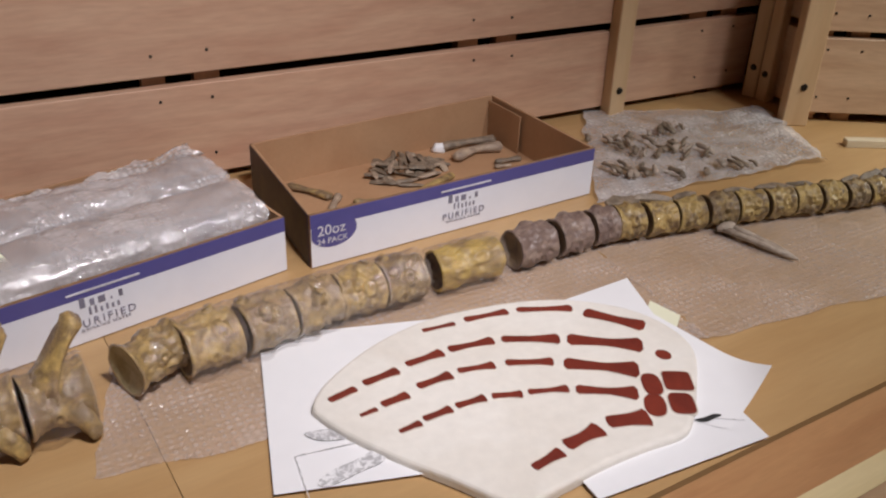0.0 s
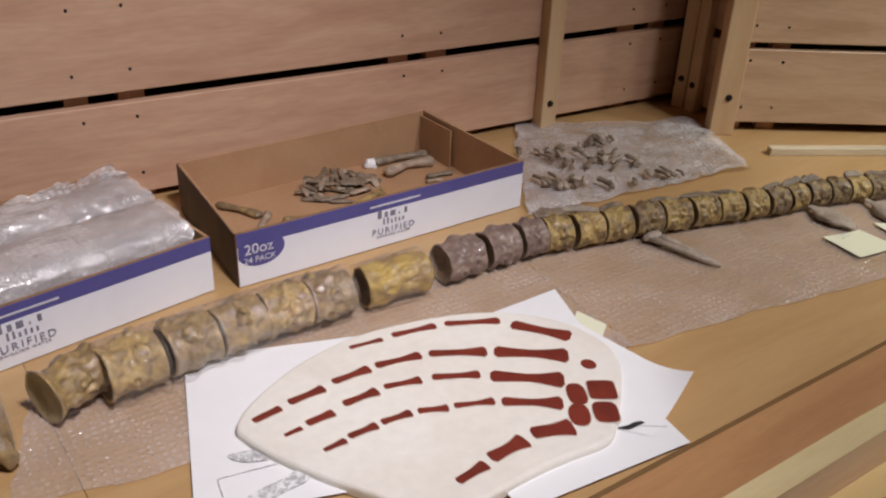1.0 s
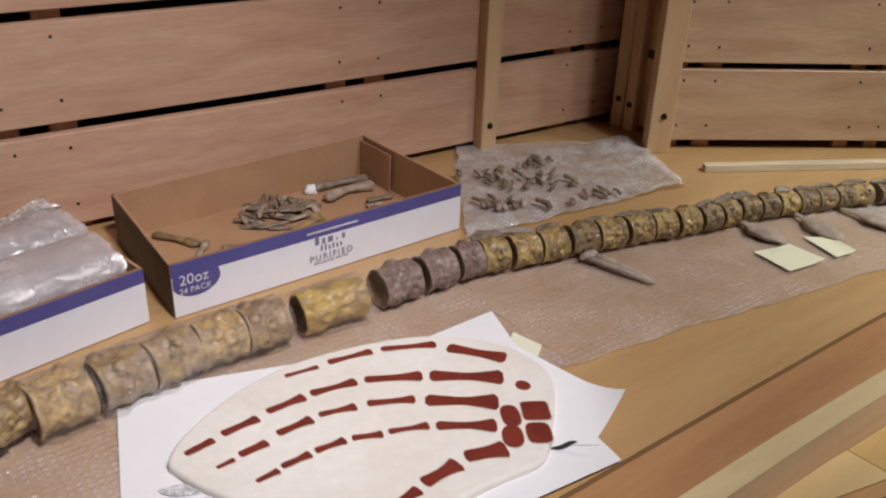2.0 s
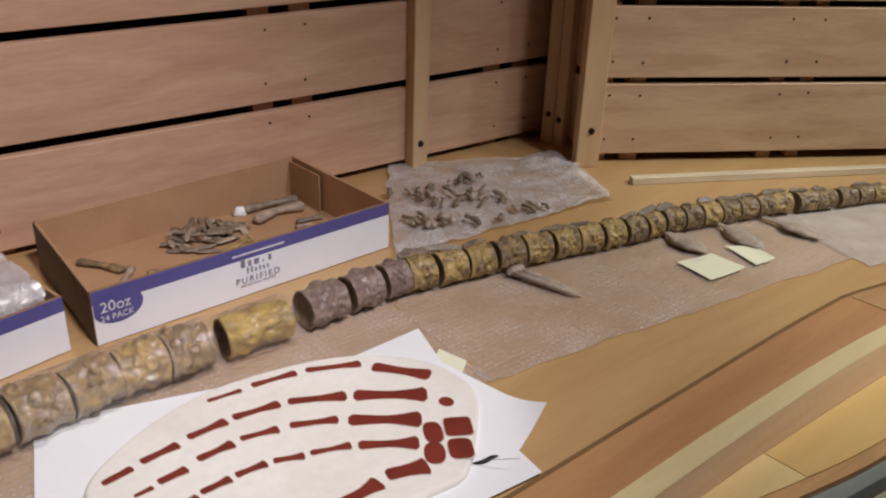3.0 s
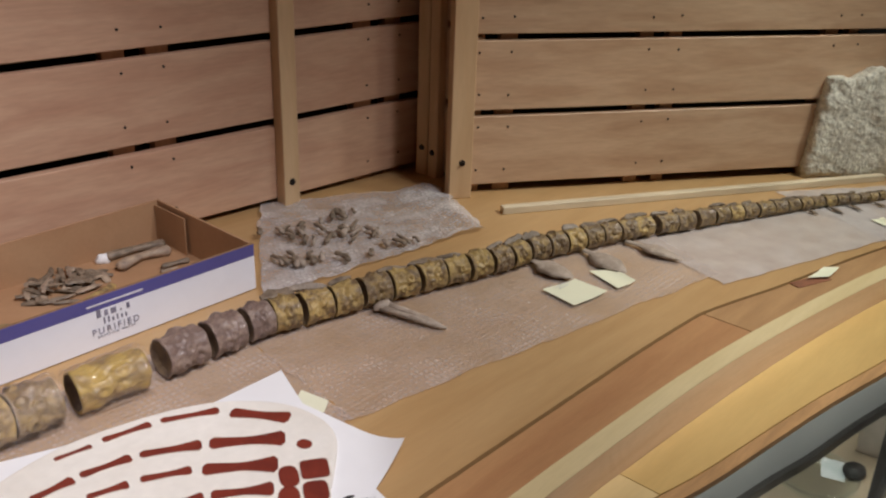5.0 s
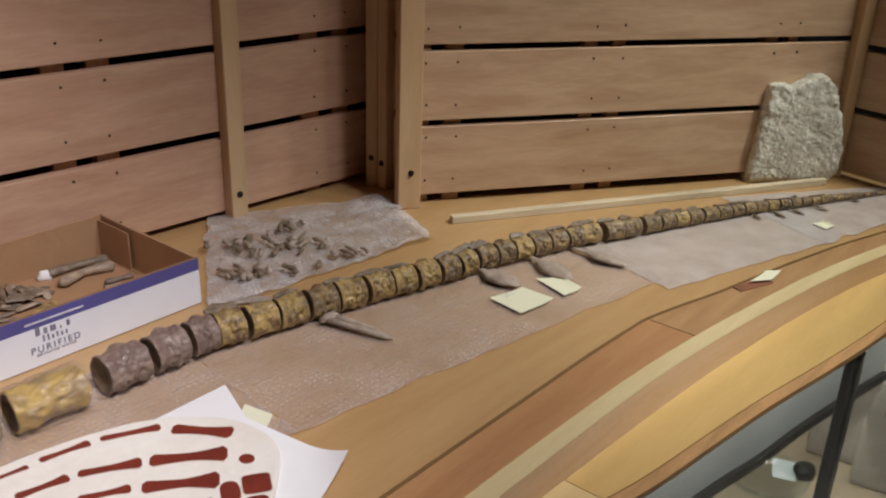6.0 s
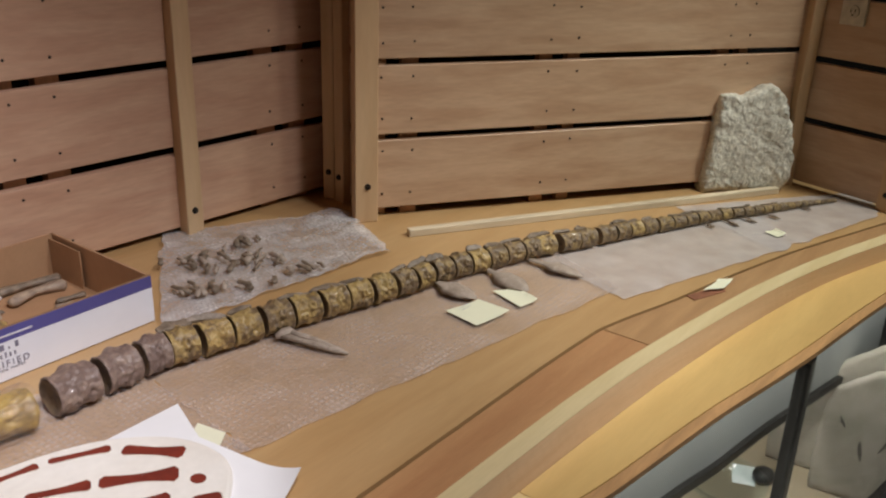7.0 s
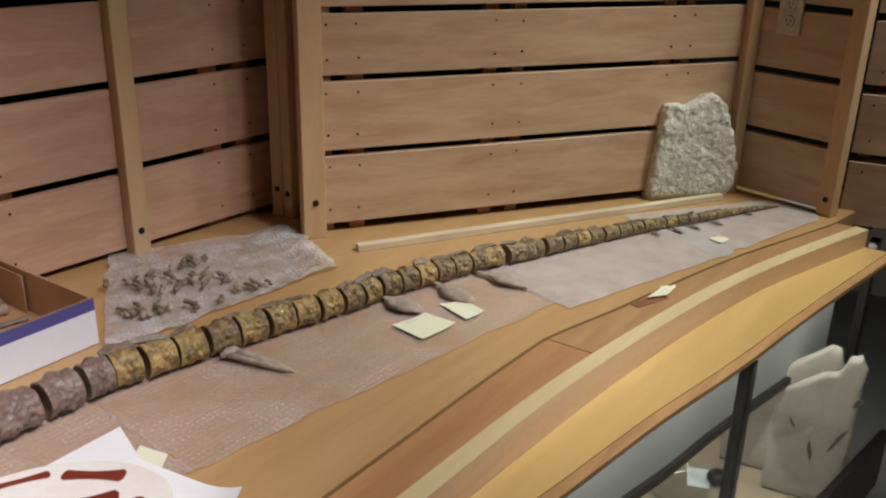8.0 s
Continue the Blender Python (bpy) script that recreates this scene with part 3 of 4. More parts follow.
def rock_slab(name, label, at, turn, outline, thick, mat, rough, seed, category):
    """A slab standing on edge: outline in its own width and height."""
    ob = thing(name, *at, turn, label, category)
    pts = [Vector(a).lerp(Vector(b), k / 7) for a, b in zip(outline, outline[1:] + outline[:1]) for k in range(7)]
    bm = bmesh.new()
    rings = []
    n = len(pts)
    cu, cv = sum(p[0] for p in pts) / n, sum(p[1] for p in pts) / n
    for depth, s in ((-0.5, 0.0), (-0.5, 0.14), (-0.5, 0.28), (-0.5, 0.42), (-0.5, 0.56), (-0.5, 0.7), (-0.5, 0.82), (-0.49, 0.91), (-0.44, 0.97), (-0.2, 1.0), (0.2, 1.0), (0.44, 0.965), (0.5, 0.7), (0.5, 0.0)):
        ring = []
        for p in pts:
            q = Vector(((p[0] - cu) * s + cu, depth * thick, (p[1] - cv) * s + cv))
            coarse = noise.noise_vector(q * 38 + Vector((seed, 0, 0))) * rough
            fine = noise.noise_vector(q * 130 + Vector((0, seed, 0))) * rough * 0.6
            q += Vector((0, coarse.y * 0.7, 0)) if s < 0.8 else coarse + fine
            if q.z < 0.003:
                q.z = 0.0
            ring.append(bm.verts.new(q))
        rings.append(ring)
    for r, s in zip(rings, rings[1:]):
        for k in range(n):
            bm.faces.new((r[k], r[(k + 1) % n], s[(k + 1) % n], s[k]))
    bmesh.ops.remove_doubles(bm, verts=bm.verts, dist=1e-5)
    bmesh.ops.recalc_face_normals(bm, faces=bm.faces)
    part("stone", bm, mat, ob, smooth=True)
    return ob


slab_one = rock_slab("stone_slab", "grey-green fossil slab with dark marks standing in the case", (1.215, -0.745, -0.655), -80,
          [(-0.09, 0.0), (0.06, 0.0), (0.07, 0.05), (0.072, 0.16), (0.074, 0.35), (0.062, 0.372), (0.04, 0.368), (0.022, 0.325), (-0.02, 0.31), (-0.072, 0.262), (-0.088, 0.22), (-0.094, 0.1)], 0.026, SLABROCK, 0.004, 3, "stone")
slab_two = rock_slab("stone_slab", "grey-green stone slab leaning behind another in the case", (1.285, -0.71, -0.655), -80,
                     [(-0.17, 0.0), (0.07, 0.0), (0.08, 0.2), (0.045, 0.345), (0.025, 0.35), (-0.05, 0.285), (-0.12, 0.205), (-0.175, 0.12)], 0.03, SLABROCK, 0.004, 5, "stone")
for u, v, w, hh, lean in ((0.045, 0.17, 0.008, 0.075, 25), (-0.005, 0.13, 0.009, 0.05, -12), (0.07, 0.27, 0.011, 0.03, 35), (-0.05, 0.19, 0.006, 0.03, -30)):
    mark = prism(spline([(0, -hh / 2), (w / 2, -hh * 0.1), (w / 4, hh / 2), (-w / 2, hh * 0.1)], 4, True), -0.0006, 0.0006)
    part("dark_mark", mark, MARK, slab_one, "dark fossil mark", at=(u, -0.0165, v), turn=(90, lean, 0))

# ---- rock on the table ----
rock_slab("rock", "pale rough limestone block leaning against the slats", (1.162, -0.398, 0.0), -46,
          [(-0.088, 0.0), (-0.082, 0.08), (-0.073, 0.14), (-0.07, 0.188), (-0.063, 0.202), (-0.038, 0.204), (-0.019, 0.196), (0.004, 0.212), (0.027, 0.223), (0.049, 0.219), (0.068, 0.2),
           (0.083, 0.168), (0.102, 0.1), (0.112, 0.069), (0.107, 0.031), (0.088, 0.0)], 0.045, ROCK, 0.0052, 8, "rock")

# ---- pale stick ----
stick = thing("stick", 0.487, -0.056, 0.0, -30.2, "long pale squared wooden stick lying on the table", "stick")
part("rod", block(0.825, 0.016, 0.013, 0.001, (0.4125, 0.0, 0.0066)), material("raw_pine", (0.72, 0.6, 0.42), 0.6, None, 8, (0.5, 5, 5), 60, 0.05, spread=0.04), stick)

# ---- things in the case ----
card = thing("card", 1.14, -0.53, -0.655, 20, "small white card lying on the case floor", "card")
part("leaf", block(0.075, 0.05, 0.001, 0.0002, (0, 0, 0.0006)), PAPER, card)
pebble = thing("pebble", 1.155, -0.57, -0.655, 0, "dark flat pebble on the case floor", "stone")
part("stone", lump(0.032, 0.024, 0.012, 0.15, 2), STEEL, pebble, smooth=True).location.z = 0.012 * K
dish = thing("glass_dish", 1.065, -0.515, -0.655, 0, "round shiny glass dish on the case floor", "dish")
ring = bmesh.new()
prof = [(0.0, 0.004), (0.06, 0.004), (0.078, 0.014), (0.086, 0.03), (0.09, 0.03), (0.083, 0.012), (0.066, 0.0), (0.0, 0.0)]
loops = [[ring.verts.new((r * math.cos(2 * math.pi * k / 32), r * math.sin(2 * math.pi * k / 32), z)) for k in range(32)] for r, z in prof]
for r, s in zip(loops, loops[1:]):
    for k in range(32):
        ring.faces.new((r[k], r[(k + 1) % 32], s[(k + 1) % 32], s[k]))
bmesh.ops.remove_doubles(ring, verts=ring.verts, dist=1e-5)
part("bowl", ring, GLASS, dish, smooth=True)

# ---- wall socket ----
socket = thing("wall_socket", 1.2648, -0.5392, 0.39, -105, "ivory plastic double wall socket on the shaded slats", "socket")
part("plate", block(0.052, 0.005, 0.086, 0.0015, (0, -0.0035, 0)), IVORY, socket)
for z in (-0.0165, 0.0165):
    face = bmesh.new()
    bmesh.ops.create_cone(face, cap_ends=True, segments=20, radius1=0.0125, radius2=0.0118, depth=0.003)
    part("outlet_face", face, IVORY, socket, at=(0, -0.0068, z), turn=(90, 0, 0))
    for dx, dz, w, hh in ((-0.0045, 0.002, 0.0016, 0.007), (0.0045, 0.002, 0.0016, 0.0055), (0, -0.006, 0.0034, 0.0034)):
        part("slot", block(w, 0.001, hh), DARK, socket, at=(dx, -0.0086, z + dz))

# ---- cardboard trays ----
def panel(a, b, z0, z1, t, lean=0.0):
    """An upright board between two plan points, t thick to its left."""
    a, b = Vector(a), Vector(b)
    n = Vector((-(b - a).y, (b - a).x)).normalized()
    bm = bmesh.new()
    vs = [bm.verts.new((p.x + n.x * (o + l), p.y + n.y * (o + l), z)) for z, l in ((z0, 0.0), (z1, lean)) for p, o in ((a, 0), (b, 0), (b, t), (a, t))]
    for q in ((3, 2, 1, 0), (4, 5, 6, 7), (0, 1, 5, 4), (1, 2, 6, 5), (2, 3, 7, 6), (3, 0, 4, 7)):
        bm.faces.new([vs[k] for k in q])
    return bm


def tray(x, y, turn, length, depth, height, label, skew=0.0):
    """A bottle tray: front panel printed, its right front corner at the origin, running to -x."""
    tr = thing("cardboard_tray", x, y, 0, turn, label, "box", "bottle trays")
    t = 0.0035
    fl, fr, br, bl = (-length, 0), (0, 0), (0.0, depth + 0.004), (-length + skew, depth - 0.008)
    part("bottom", prism([fl, fr, br, bl], 0.0005, 0.004), BOARD, tr)
    face = part("front_panel", panel(fl, fr, 0.0005, height, t), BOARD, tr)
    part("back_panel", panel(br, bl, 0.0005, height, t), BOARD, tr)
    part("end_panel", panel((fr[0], fr[1] + t), br, 0.0005, height, t), BOARD, tr)
    part("end_panel", panel(bl, (fl[0], fl[1] + t), 0.0005, height, t), [BOARD], tr, "open cardboard end with dark print outside")
    part("outer_print", panel((bl[0] - 0.001, bl[1]), (fl[0] - 0.001, fl[1] + t), 0.001, height - 0.001, 0.0006), BOX_DARK, tr, "dark printed end")
    # flap folded inside each end
    part("flap", panel((fr[0] - 2 * t - 0.001, depth * 0.66), (br[0] - 2 * t - 0.001, br[1] - t - 0.001), 0.004, height - 0.006, 0.002), BOARD, tr)
    front = height - 0.0175
    part("white_print", block(length - 0.001, 0.0006, front - 0.001, 0, (-length / 2, -0.0005, front / 2 + 0.001)), PRINT_WHITE, face, "white printed face")
    part("blue_band", block(length - 0.001, 0.0008, 0.0172, 0, (-length / 2, -0.0006, front + 0.0087)), PRINT_BLUE, face, "violet-blue printed band")
    part("top_edge", block(length, t - 0.0004, 0.0008, 0, (-length / 2, t / 2, height + 0.0002)), BOARD_EDGE, tr)
    # oval badge and print
    oval = bmesh.new()
    bmesh.ops.create_circle(oval, cap_ends=True, segments=36, radius=1.0)
    bmesh.ops.scale(oval, vec=(0.030, 0.0205, 1), verts=oval.verts)
    for v in oval.verts:
        v.co.x = max(v.co.x, -0.0285)
    bmesh.ops.rotate(oval, matrix=Matrix.Rotation(math.pi / 2, 3, "X"), verts=oval.verts)
    part("badge", oval, PRINT_BLUE, face, "violet oval badge", at=(-length + 0.0295, -0.0012, front - 0.008))

    def print_text(text, size, mat, px, pz, squeeze=1.0, spacing=1.0):
        lettering(text, size, mat, face, pose(px * K, -0.0017 * K, pz * K, 90, 0, 0), "lettering", squeeze, spacing)

    print_text("20oz", 0.0185, PRINT_PALE, -length + 0.0265, front - 0.011)
    print_text("24 PACK", 0.0105, PRINT_PALE, -length + 0.0275, front - 0.0225)
    cx = -length * 0.505
    # brand mark as plain shapes, then the legible product word
    for k, (w, h) in enumerate(((0.0055, 0.0115), (0.0045, 0.0075), (0.007, 0.0075), (0.0016, 0.003), (0.004, 0.0075))):
        part("brand_bar", block(w, 0.0006, h, 0.0, (cx - 0.0195 + 0.0098 * k, -0.0012, front - 0.0105 + h / 2)), PRINT_TEXT, face)
    for k, h in enumerate((0.0085, 0.0085, 0.0052, 0.0068, 0.0052, 0.0052)):
        part("brand_bar", block(0.0022, 0.0006, h, 0.0, (cx - 0.013 + 0.0058 * k, -0.0012, front - 0.0205 + h / 2)), PRINT_TEXT, face)
    print_text("PURIFIED", 0.0122, PRINT_TEXT, cx + 0.001, front - 0.0325, 1.0, 1.35)
    print_text("DRINKING WATER", 0.0046, PRINT_TEXT, cx + 0.001, front - 0.0375, 1.0, 1.4)
    part("small_print", block(0.075, 0.0006, 0.0022, 0.0, (cx + 0.004, -0.0014, front + 0.0075)), PRINT_PALE, face)
    return tr


tray(0.0, 0.0, 0.4, 0.425, 0.238, 0.0695, "open white and violet printed cardboard tray holding fossil pieces", 0.02)
tray(-0.451, 0.008, 9.0, 0.425, 0.238, 0.0695, "white and violet printed cardboard tray filled with bubble wrap", 0.01)

# ---- vertebrae ----
SPINE = spline([(-0.70, -0.138), (-0.648, -0.135), (-0.53, -0.122), (-0.42, -0.114), (-0.287, -0.117), (-0.19, -0.118), (-0.085, -0.12), (0.0, -0.138), (0.083, -0.155),
                (0.172, -0.176), (0.29, -0.207), (0.366, -0.22), (0.437, -0.243), (0.55, -0.279), (0.648, -0.321), (0.73, -0.353), (0.83, -0.396), (0.93, -0.440),
                (1.02, -0.489), (1.12, -0.538), (1.225, -0.592)], 8)
SX, SY = [p[0] for p in SPINE], [p[1] for p in SPINE]
SIZE_X = [-0.73, -0.65, -0.45, -0.19, 0.13, 0.43, 0.72, 0.86, 1.02, 1.12, 1.225]
SIZE_R = [0.030, 0.029, 0.0275, 0.0255, 0.0225, 0.0195, 0.0165, 0.0125, 0.0098, 0.007, 0.0035]


def vertebra_mesh(r, length, mats, seed, waist=0.12):
    """A drum along local x: thin raised rims, a waist with ringed facets, folds and pits, and sunk end faces."""
    bm = bmesh.new()
    rings, sides, cuts = [], 64, 27
    rnd = random.Random(seed)
    # (along, round, height, width, ring radius): ring radius above 0 makes a raised rim round a pit
    knobs = [(rnd.uniform(0.05, 0.35), -1.0 + rnd.uniform(-0.2, 0.2), rnd.uniform(0.14, 0.22), 0.085, rnd.uniform(0.17, 0.24)),
             (rnd.uniform(-0.4, -0.1), -1.75 + rnd.uniform(-0.2, 0.2), rnd.uniform(0.12, 0.2), 0.08, rnd.uniform(0.14, 0.22)),
             (rnd.uniform(0.2, 0.5), -1.95 + rnd.uniform(-0.2, 0.2), rnd.uniform(0.1, 0.16), 0.13, 0.0),
             (rnd.uniform(-0.4, 0.3), -0.35 + rnd.uniform(-0.3, 0.3), rnd.uniform(0.06, 0.18), 0.22, 0.0), (0.1, 0.9, 0.3, 0.45, 0.0),
             (rnd.uniform(-0.5, -0.2), -0.8, -0.16, 0.16, 0.0), (rnd.uniform(0.0, 0.5), -1.5, -0.16, 0.14, 0.0),
             (rnd.uniform(-0.6, 0.6), 0.2, 0.18, 0.22, 0.0), (rnd.uniform(-0.7, 0.7), -2.4, 0.13, 0.25, 0.0)]
    for i in range(cuts):
        u = -1 + 2 * i / (cuts - 1)
        prof = 0.98 - waist + waist * abs(u) ** 3.2 - (0.05 if abs(u) > 0.98 else 0)
        soft = 1 - 0.75 * abs(u) ** 6
        ring = []
        for k in range(sides):
            ang = 2 * math.pi * k / sides  # 0 is up, negative towards -y
            c, sn = math.cos(ang), math.sin(ang)
            d = prof
            for ku, ka, amp, wid, hole in knobs:
                da = (ang - ka + math.pi) % (2 * math.pi) - math.pi
                far = math.hypot(u - ku, da / 1.15)
                d += amp * math.exp(-((far - hole) / wid) ** 2) * soft
            d += 0.07 * noise.noise(Vector((u * 1.5 + seed, c * 1.8, sn * 1.8)))
            d += 0.10 * (0.3 - abs(noise.noise(Vector((u * 2.2 + seed, c * 3.0, sn * 3.0 + 4)))) * 1.6) * soft
            d += 0.055 * (0.3 - abs(noise.noise(Vector((u * 4.4 + seed, c * 6.2, sn * 6.2 + 9)))) * 1.8) * soft
            x = u * length / 2 * (1 + 0.05 * noise.noise(Vector((seed, c, sn))))
            ring.append(bm.verts.new((x, sn * r * d, max(c * r * d, -r * 0.93))))
        rings.append(ring)
    for r0, r1 in zip(rings, rings[1:]):
        for k in range(sides):
            bm.faces.new((r0[k], r0[(k + 1) % sides], r1[(k + 1) % sides], r1[k]))
    for ring, sign in ((rings[0], 1), (rings[-1], -1)):
        prev = ring
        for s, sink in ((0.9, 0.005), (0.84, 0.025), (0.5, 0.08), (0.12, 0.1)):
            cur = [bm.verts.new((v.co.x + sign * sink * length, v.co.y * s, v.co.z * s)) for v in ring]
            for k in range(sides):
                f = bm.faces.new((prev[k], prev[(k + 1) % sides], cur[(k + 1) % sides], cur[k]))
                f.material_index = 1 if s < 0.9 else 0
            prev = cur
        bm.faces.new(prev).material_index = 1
    bmesh.ops.recalc_face_normals(bm, faces=bm.faces)
    return to_mesh("centrum", bm, mats, True)


def film_mesh(r, length, seed):
    """Loose crinkled film round a drum, open at both ends, with a torn skirt on the table in front."""
    bm = bmesh.new()
    rings, sides, cuts = [], 60, 26
    for i in range(cuts):
        u = -1.08 + 2.16 * i / (cuts - 1)
        ring = []
        for k in range(sides):
            ang = -math.pi + 2 * math.pi * k / sides
            c, sn = math.cos(ang), math.sin(ang)
            d = 1.07 + 0.05 * noise.noise(Vector((u * 1.3 + seed, c * 1.5, sn * 1.5)))
            d += 0.17 * (0.25 - abs(noise.noise(Vector((u * 2.1 + seed, c * 2.8, sn * 2.8 + 2)))))
            d += 0.09 * (0.25 - abs(noise.noise(Vector((u * 5 + seed, c * 7, sn * 7 + 6)))))
            skirt = 0.34 * math.exp(-((ang + 2.05) / 0.3) ** 2) * max(0.0, 0.35 + 1.4 * noise.noise(Vector((u * 1.4, seed * 2.3, 1))))
            ring.append(bm.verts.new((u * length / 2, sn * r * (d + skirt), max(c * r * d, -r * 0.98))))
        rings.append(ring)
    for r0, r1 in zip(rings, rings[1:]):
        for k in range(sides):
            bm.faces.new((r0[k], r0[(k + 1) % sides], r1[(k + 1) % sides], r1[k]))
    return to_mesh("film", bm, CLING)


def plate(length, height, thick, seed):
    """A thin broken leaf of bone, standing along local x."""
    bm = bmesh.new()
    rnd = random.Random(seed)
    n, pts = 9, []
    for k in range(n):
        a = math.pi * k / (n - 1)
        pts.append((math.cos(a) * length / 2 * rnd.uniform(0.85, 1.1), math.sin(a) ** 0.6 * height * rnd.uniform(0.75, 1.1)))
    for y in (-thick / 2, thick / 2):
        vs = [bm.verts.new((p[0], y + 0.3 * thick * noise.noise(Vector((p[0] * 80, seed, p[1] * 80))), p[1])) for p in pts]
        bm.faces.new(vs if y < 0 else vs[::-1])
    bm.verts.ensure_lookup_table()
    for k in range(n):
        j = (k + 1) % n
        bm.faces.new((bm.verts[j], bm.verts[k], bm.verts[n + k], bm.verts[n + j]))
    bmesh.ops.recalc_face_normals(bm, faces=bm.faces)
    bmesh.ops.bevel(bm, geom=list(bm.edges), offset=thick * 0.25, segments=1, affect="EDGES")
    return bm


XS = [-0.648, -0.59, -0.53, -0.476, -0.422, -0.37, -0.287, -0.195, -0.136, -0.087, -0.05, -0.007, 0.036, 0.083, 0.127, 0.172, 0.212, 0.251, 0.29, 0.325,
      0.366, 0.40, 0.433, 0.468, 0.503, 0.537, 0.568, 0.612, 0.646, 0.687, 0.72, 0.75, 0.78, 0.815]
while XS[-1] < 1.205:
    XS.append(XS[-1] + max(0.0125, 0.031 - 0.045 * (XS[-1] - 0.8)))
KIND = "UOUUOUOMMMOOOUOOOOUOUUOUUUOUUUUOUUUUUUOUUUUUUUUUUUUUUUUUU"
FOSSIL = {"O": (OCHRE, "ochre yellow"), "U": (UMBER, "dark umber"), "M": (MAUVE, "mauve-grey")}


def vertebra(i, x):
    y = float(np.interp(x, SX, SY))
    y2 = float(np.interp(x + 0.012, SX, SY))
    heading = math.degrees(math.atan2(y2 - y, 0.012))
    r = float(np.interp(x, SIZE_X, SIZE_R))
    lo = (x - XS[i - 1]) if i else 0.055
    hi = (XS[i + 1] - x) if i + 1 < len(XS) else 0.014
    tight = min(lo, hi) if i < 10 else 0.65 * min(lo, hi) + 0.35 * max(lo, hi)
    length = tight * (0.95 if i < 6 else 0.9 if i < 10 else 0.87) / math.cos(math.radians(heading))
    lean = random.uniform(-3, 3)
    if i == 6:
        length, r = 0.08, 0.0255
    if i == 0:
        length, lean, x, y = 0.056, 16, x + 0.004, y + 0.008
    mat, word = FOSSIL[KIND[i]]
    if i == 6:
        mat, word = GOLD, "golden yellow film-wrapped"
    if i < 6:
        mat, word = WRAPPED[mat.name], word + " film-wrapped"
    ob = thing("fossil_vertebra", x, y, 0.0035, heading, f"{word} fossil vertebra lying in a row on bubble wrap", "fossil", "row of vertebrae")
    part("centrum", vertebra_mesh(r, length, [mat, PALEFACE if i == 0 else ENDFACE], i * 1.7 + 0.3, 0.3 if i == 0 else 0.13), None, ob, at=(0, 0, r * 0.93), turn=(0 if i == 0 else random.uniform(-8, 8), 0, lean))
    if 0 < i < 7:
        part("film", film_mesh(r, length, i * 1.7 + 0.55), None, ob, "clear crinkled film", at=(0, 0, r * 0.98))
    if 9 <= i < 44 and i % 4 != 1:
        part("neural_arch", plate(length * random.uniform(0.9, 1.5), r * random.uniform(0.35, 0.7), 0.0055, i), GREYBONE, ob, "grey broken arch",
             at=(random.uniform(-0.3, 0.05) * length, r * random.uniform(0.1, 0.4), r * 1.76), turn=(random.uniform(-80, -45), random.uniform(-8, 10), random.uniform(-15, 10)))
    elif 0 < i < 6:
        for k in range(2):
            part("process", tube([(0, 0, -r * 0.4), (r * 0.06, 0, 0), (r * 0.1, 0, r * 0.24), (r * 0.1, 0, r * random.uniform(0.32, 0.42))], [r * 0.42, r * 0.33, r * random.uniform(0.26, 0.32), r * 0.15], 14, 0.35, i * 3 + k), mat, ob,
                 at=(random.uniform(-0.35, 0.3) * length, r * (0.55 - 0.95 * k), r * (1.5 - 0.02 * k)), turn=(35 * k - 10 + random.uniform(-12, 12), random.uniform(-18, 18), 0), smooth=True)
    return ob


for i, x in enumerate(XS):
    vertebra(i, x)


def tall_vertebra(x, y, turn, seed, h):
    """A large vertebra standing with its spine up, wrapped in film."""
    ob = thing("fossil_vertebra", x, y, 0.0, turn, "ochre fossil vertebra with a tall spine, wrapped in film", "fossil", "row of vertebrae")
    bone = WRAPPED[(UMBER if seed == 2 else OCHRE).name]
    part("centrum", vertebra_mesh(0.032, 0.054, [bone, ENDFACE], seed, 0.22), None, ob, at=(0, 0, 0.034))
    part("neural_spine", tube([(-0.008, 0.004, 0.044), (-0.002, 0.004, 0.06), (0.006, 0.004, 0.074), (0.016, 0.004, 0.09), (0.025, 0.004, h - 0.004), (0.028, 0.004, h)],
                              [0.025, 0.018, 0.0135, 0.0115, 0.0125, 0.008], 20, 0.6, seed, 0.62), WRAPPED[OCHRE.name], ob, "tall bony spine", smooth=True)
    part("process", tube([(0.01, -0.018, 0.03), (0.016, -0.026, 0.02), (0.02, -0.03, 0.011), (0.022, -0.032, 0.005)], [0.012, 0.009, 0.0075, 0.005], 16, 0.5, seed + 1), bone, ob, smooth=True)
    part("process", tube([(-0.004, 0.02, 0.036), (-0.01, 0.034, 0.022), (-0.015, 0.04, 0.006)], [0.014, 0.011, 0.008], 14, 0.3, seed + 3), bone, ob, smooth=True)
    part("film", film_mesh(0.0315, 0.052, seed + 0.3), None, ob, "clear crinkled film", at=(0, 0, 0.034))
    return ob


tall_vertebra(-0.733, -0.152, 4, 2, 0.108)
tall_vertebra(-0.79, -0.15, 0, 5, 0.114)

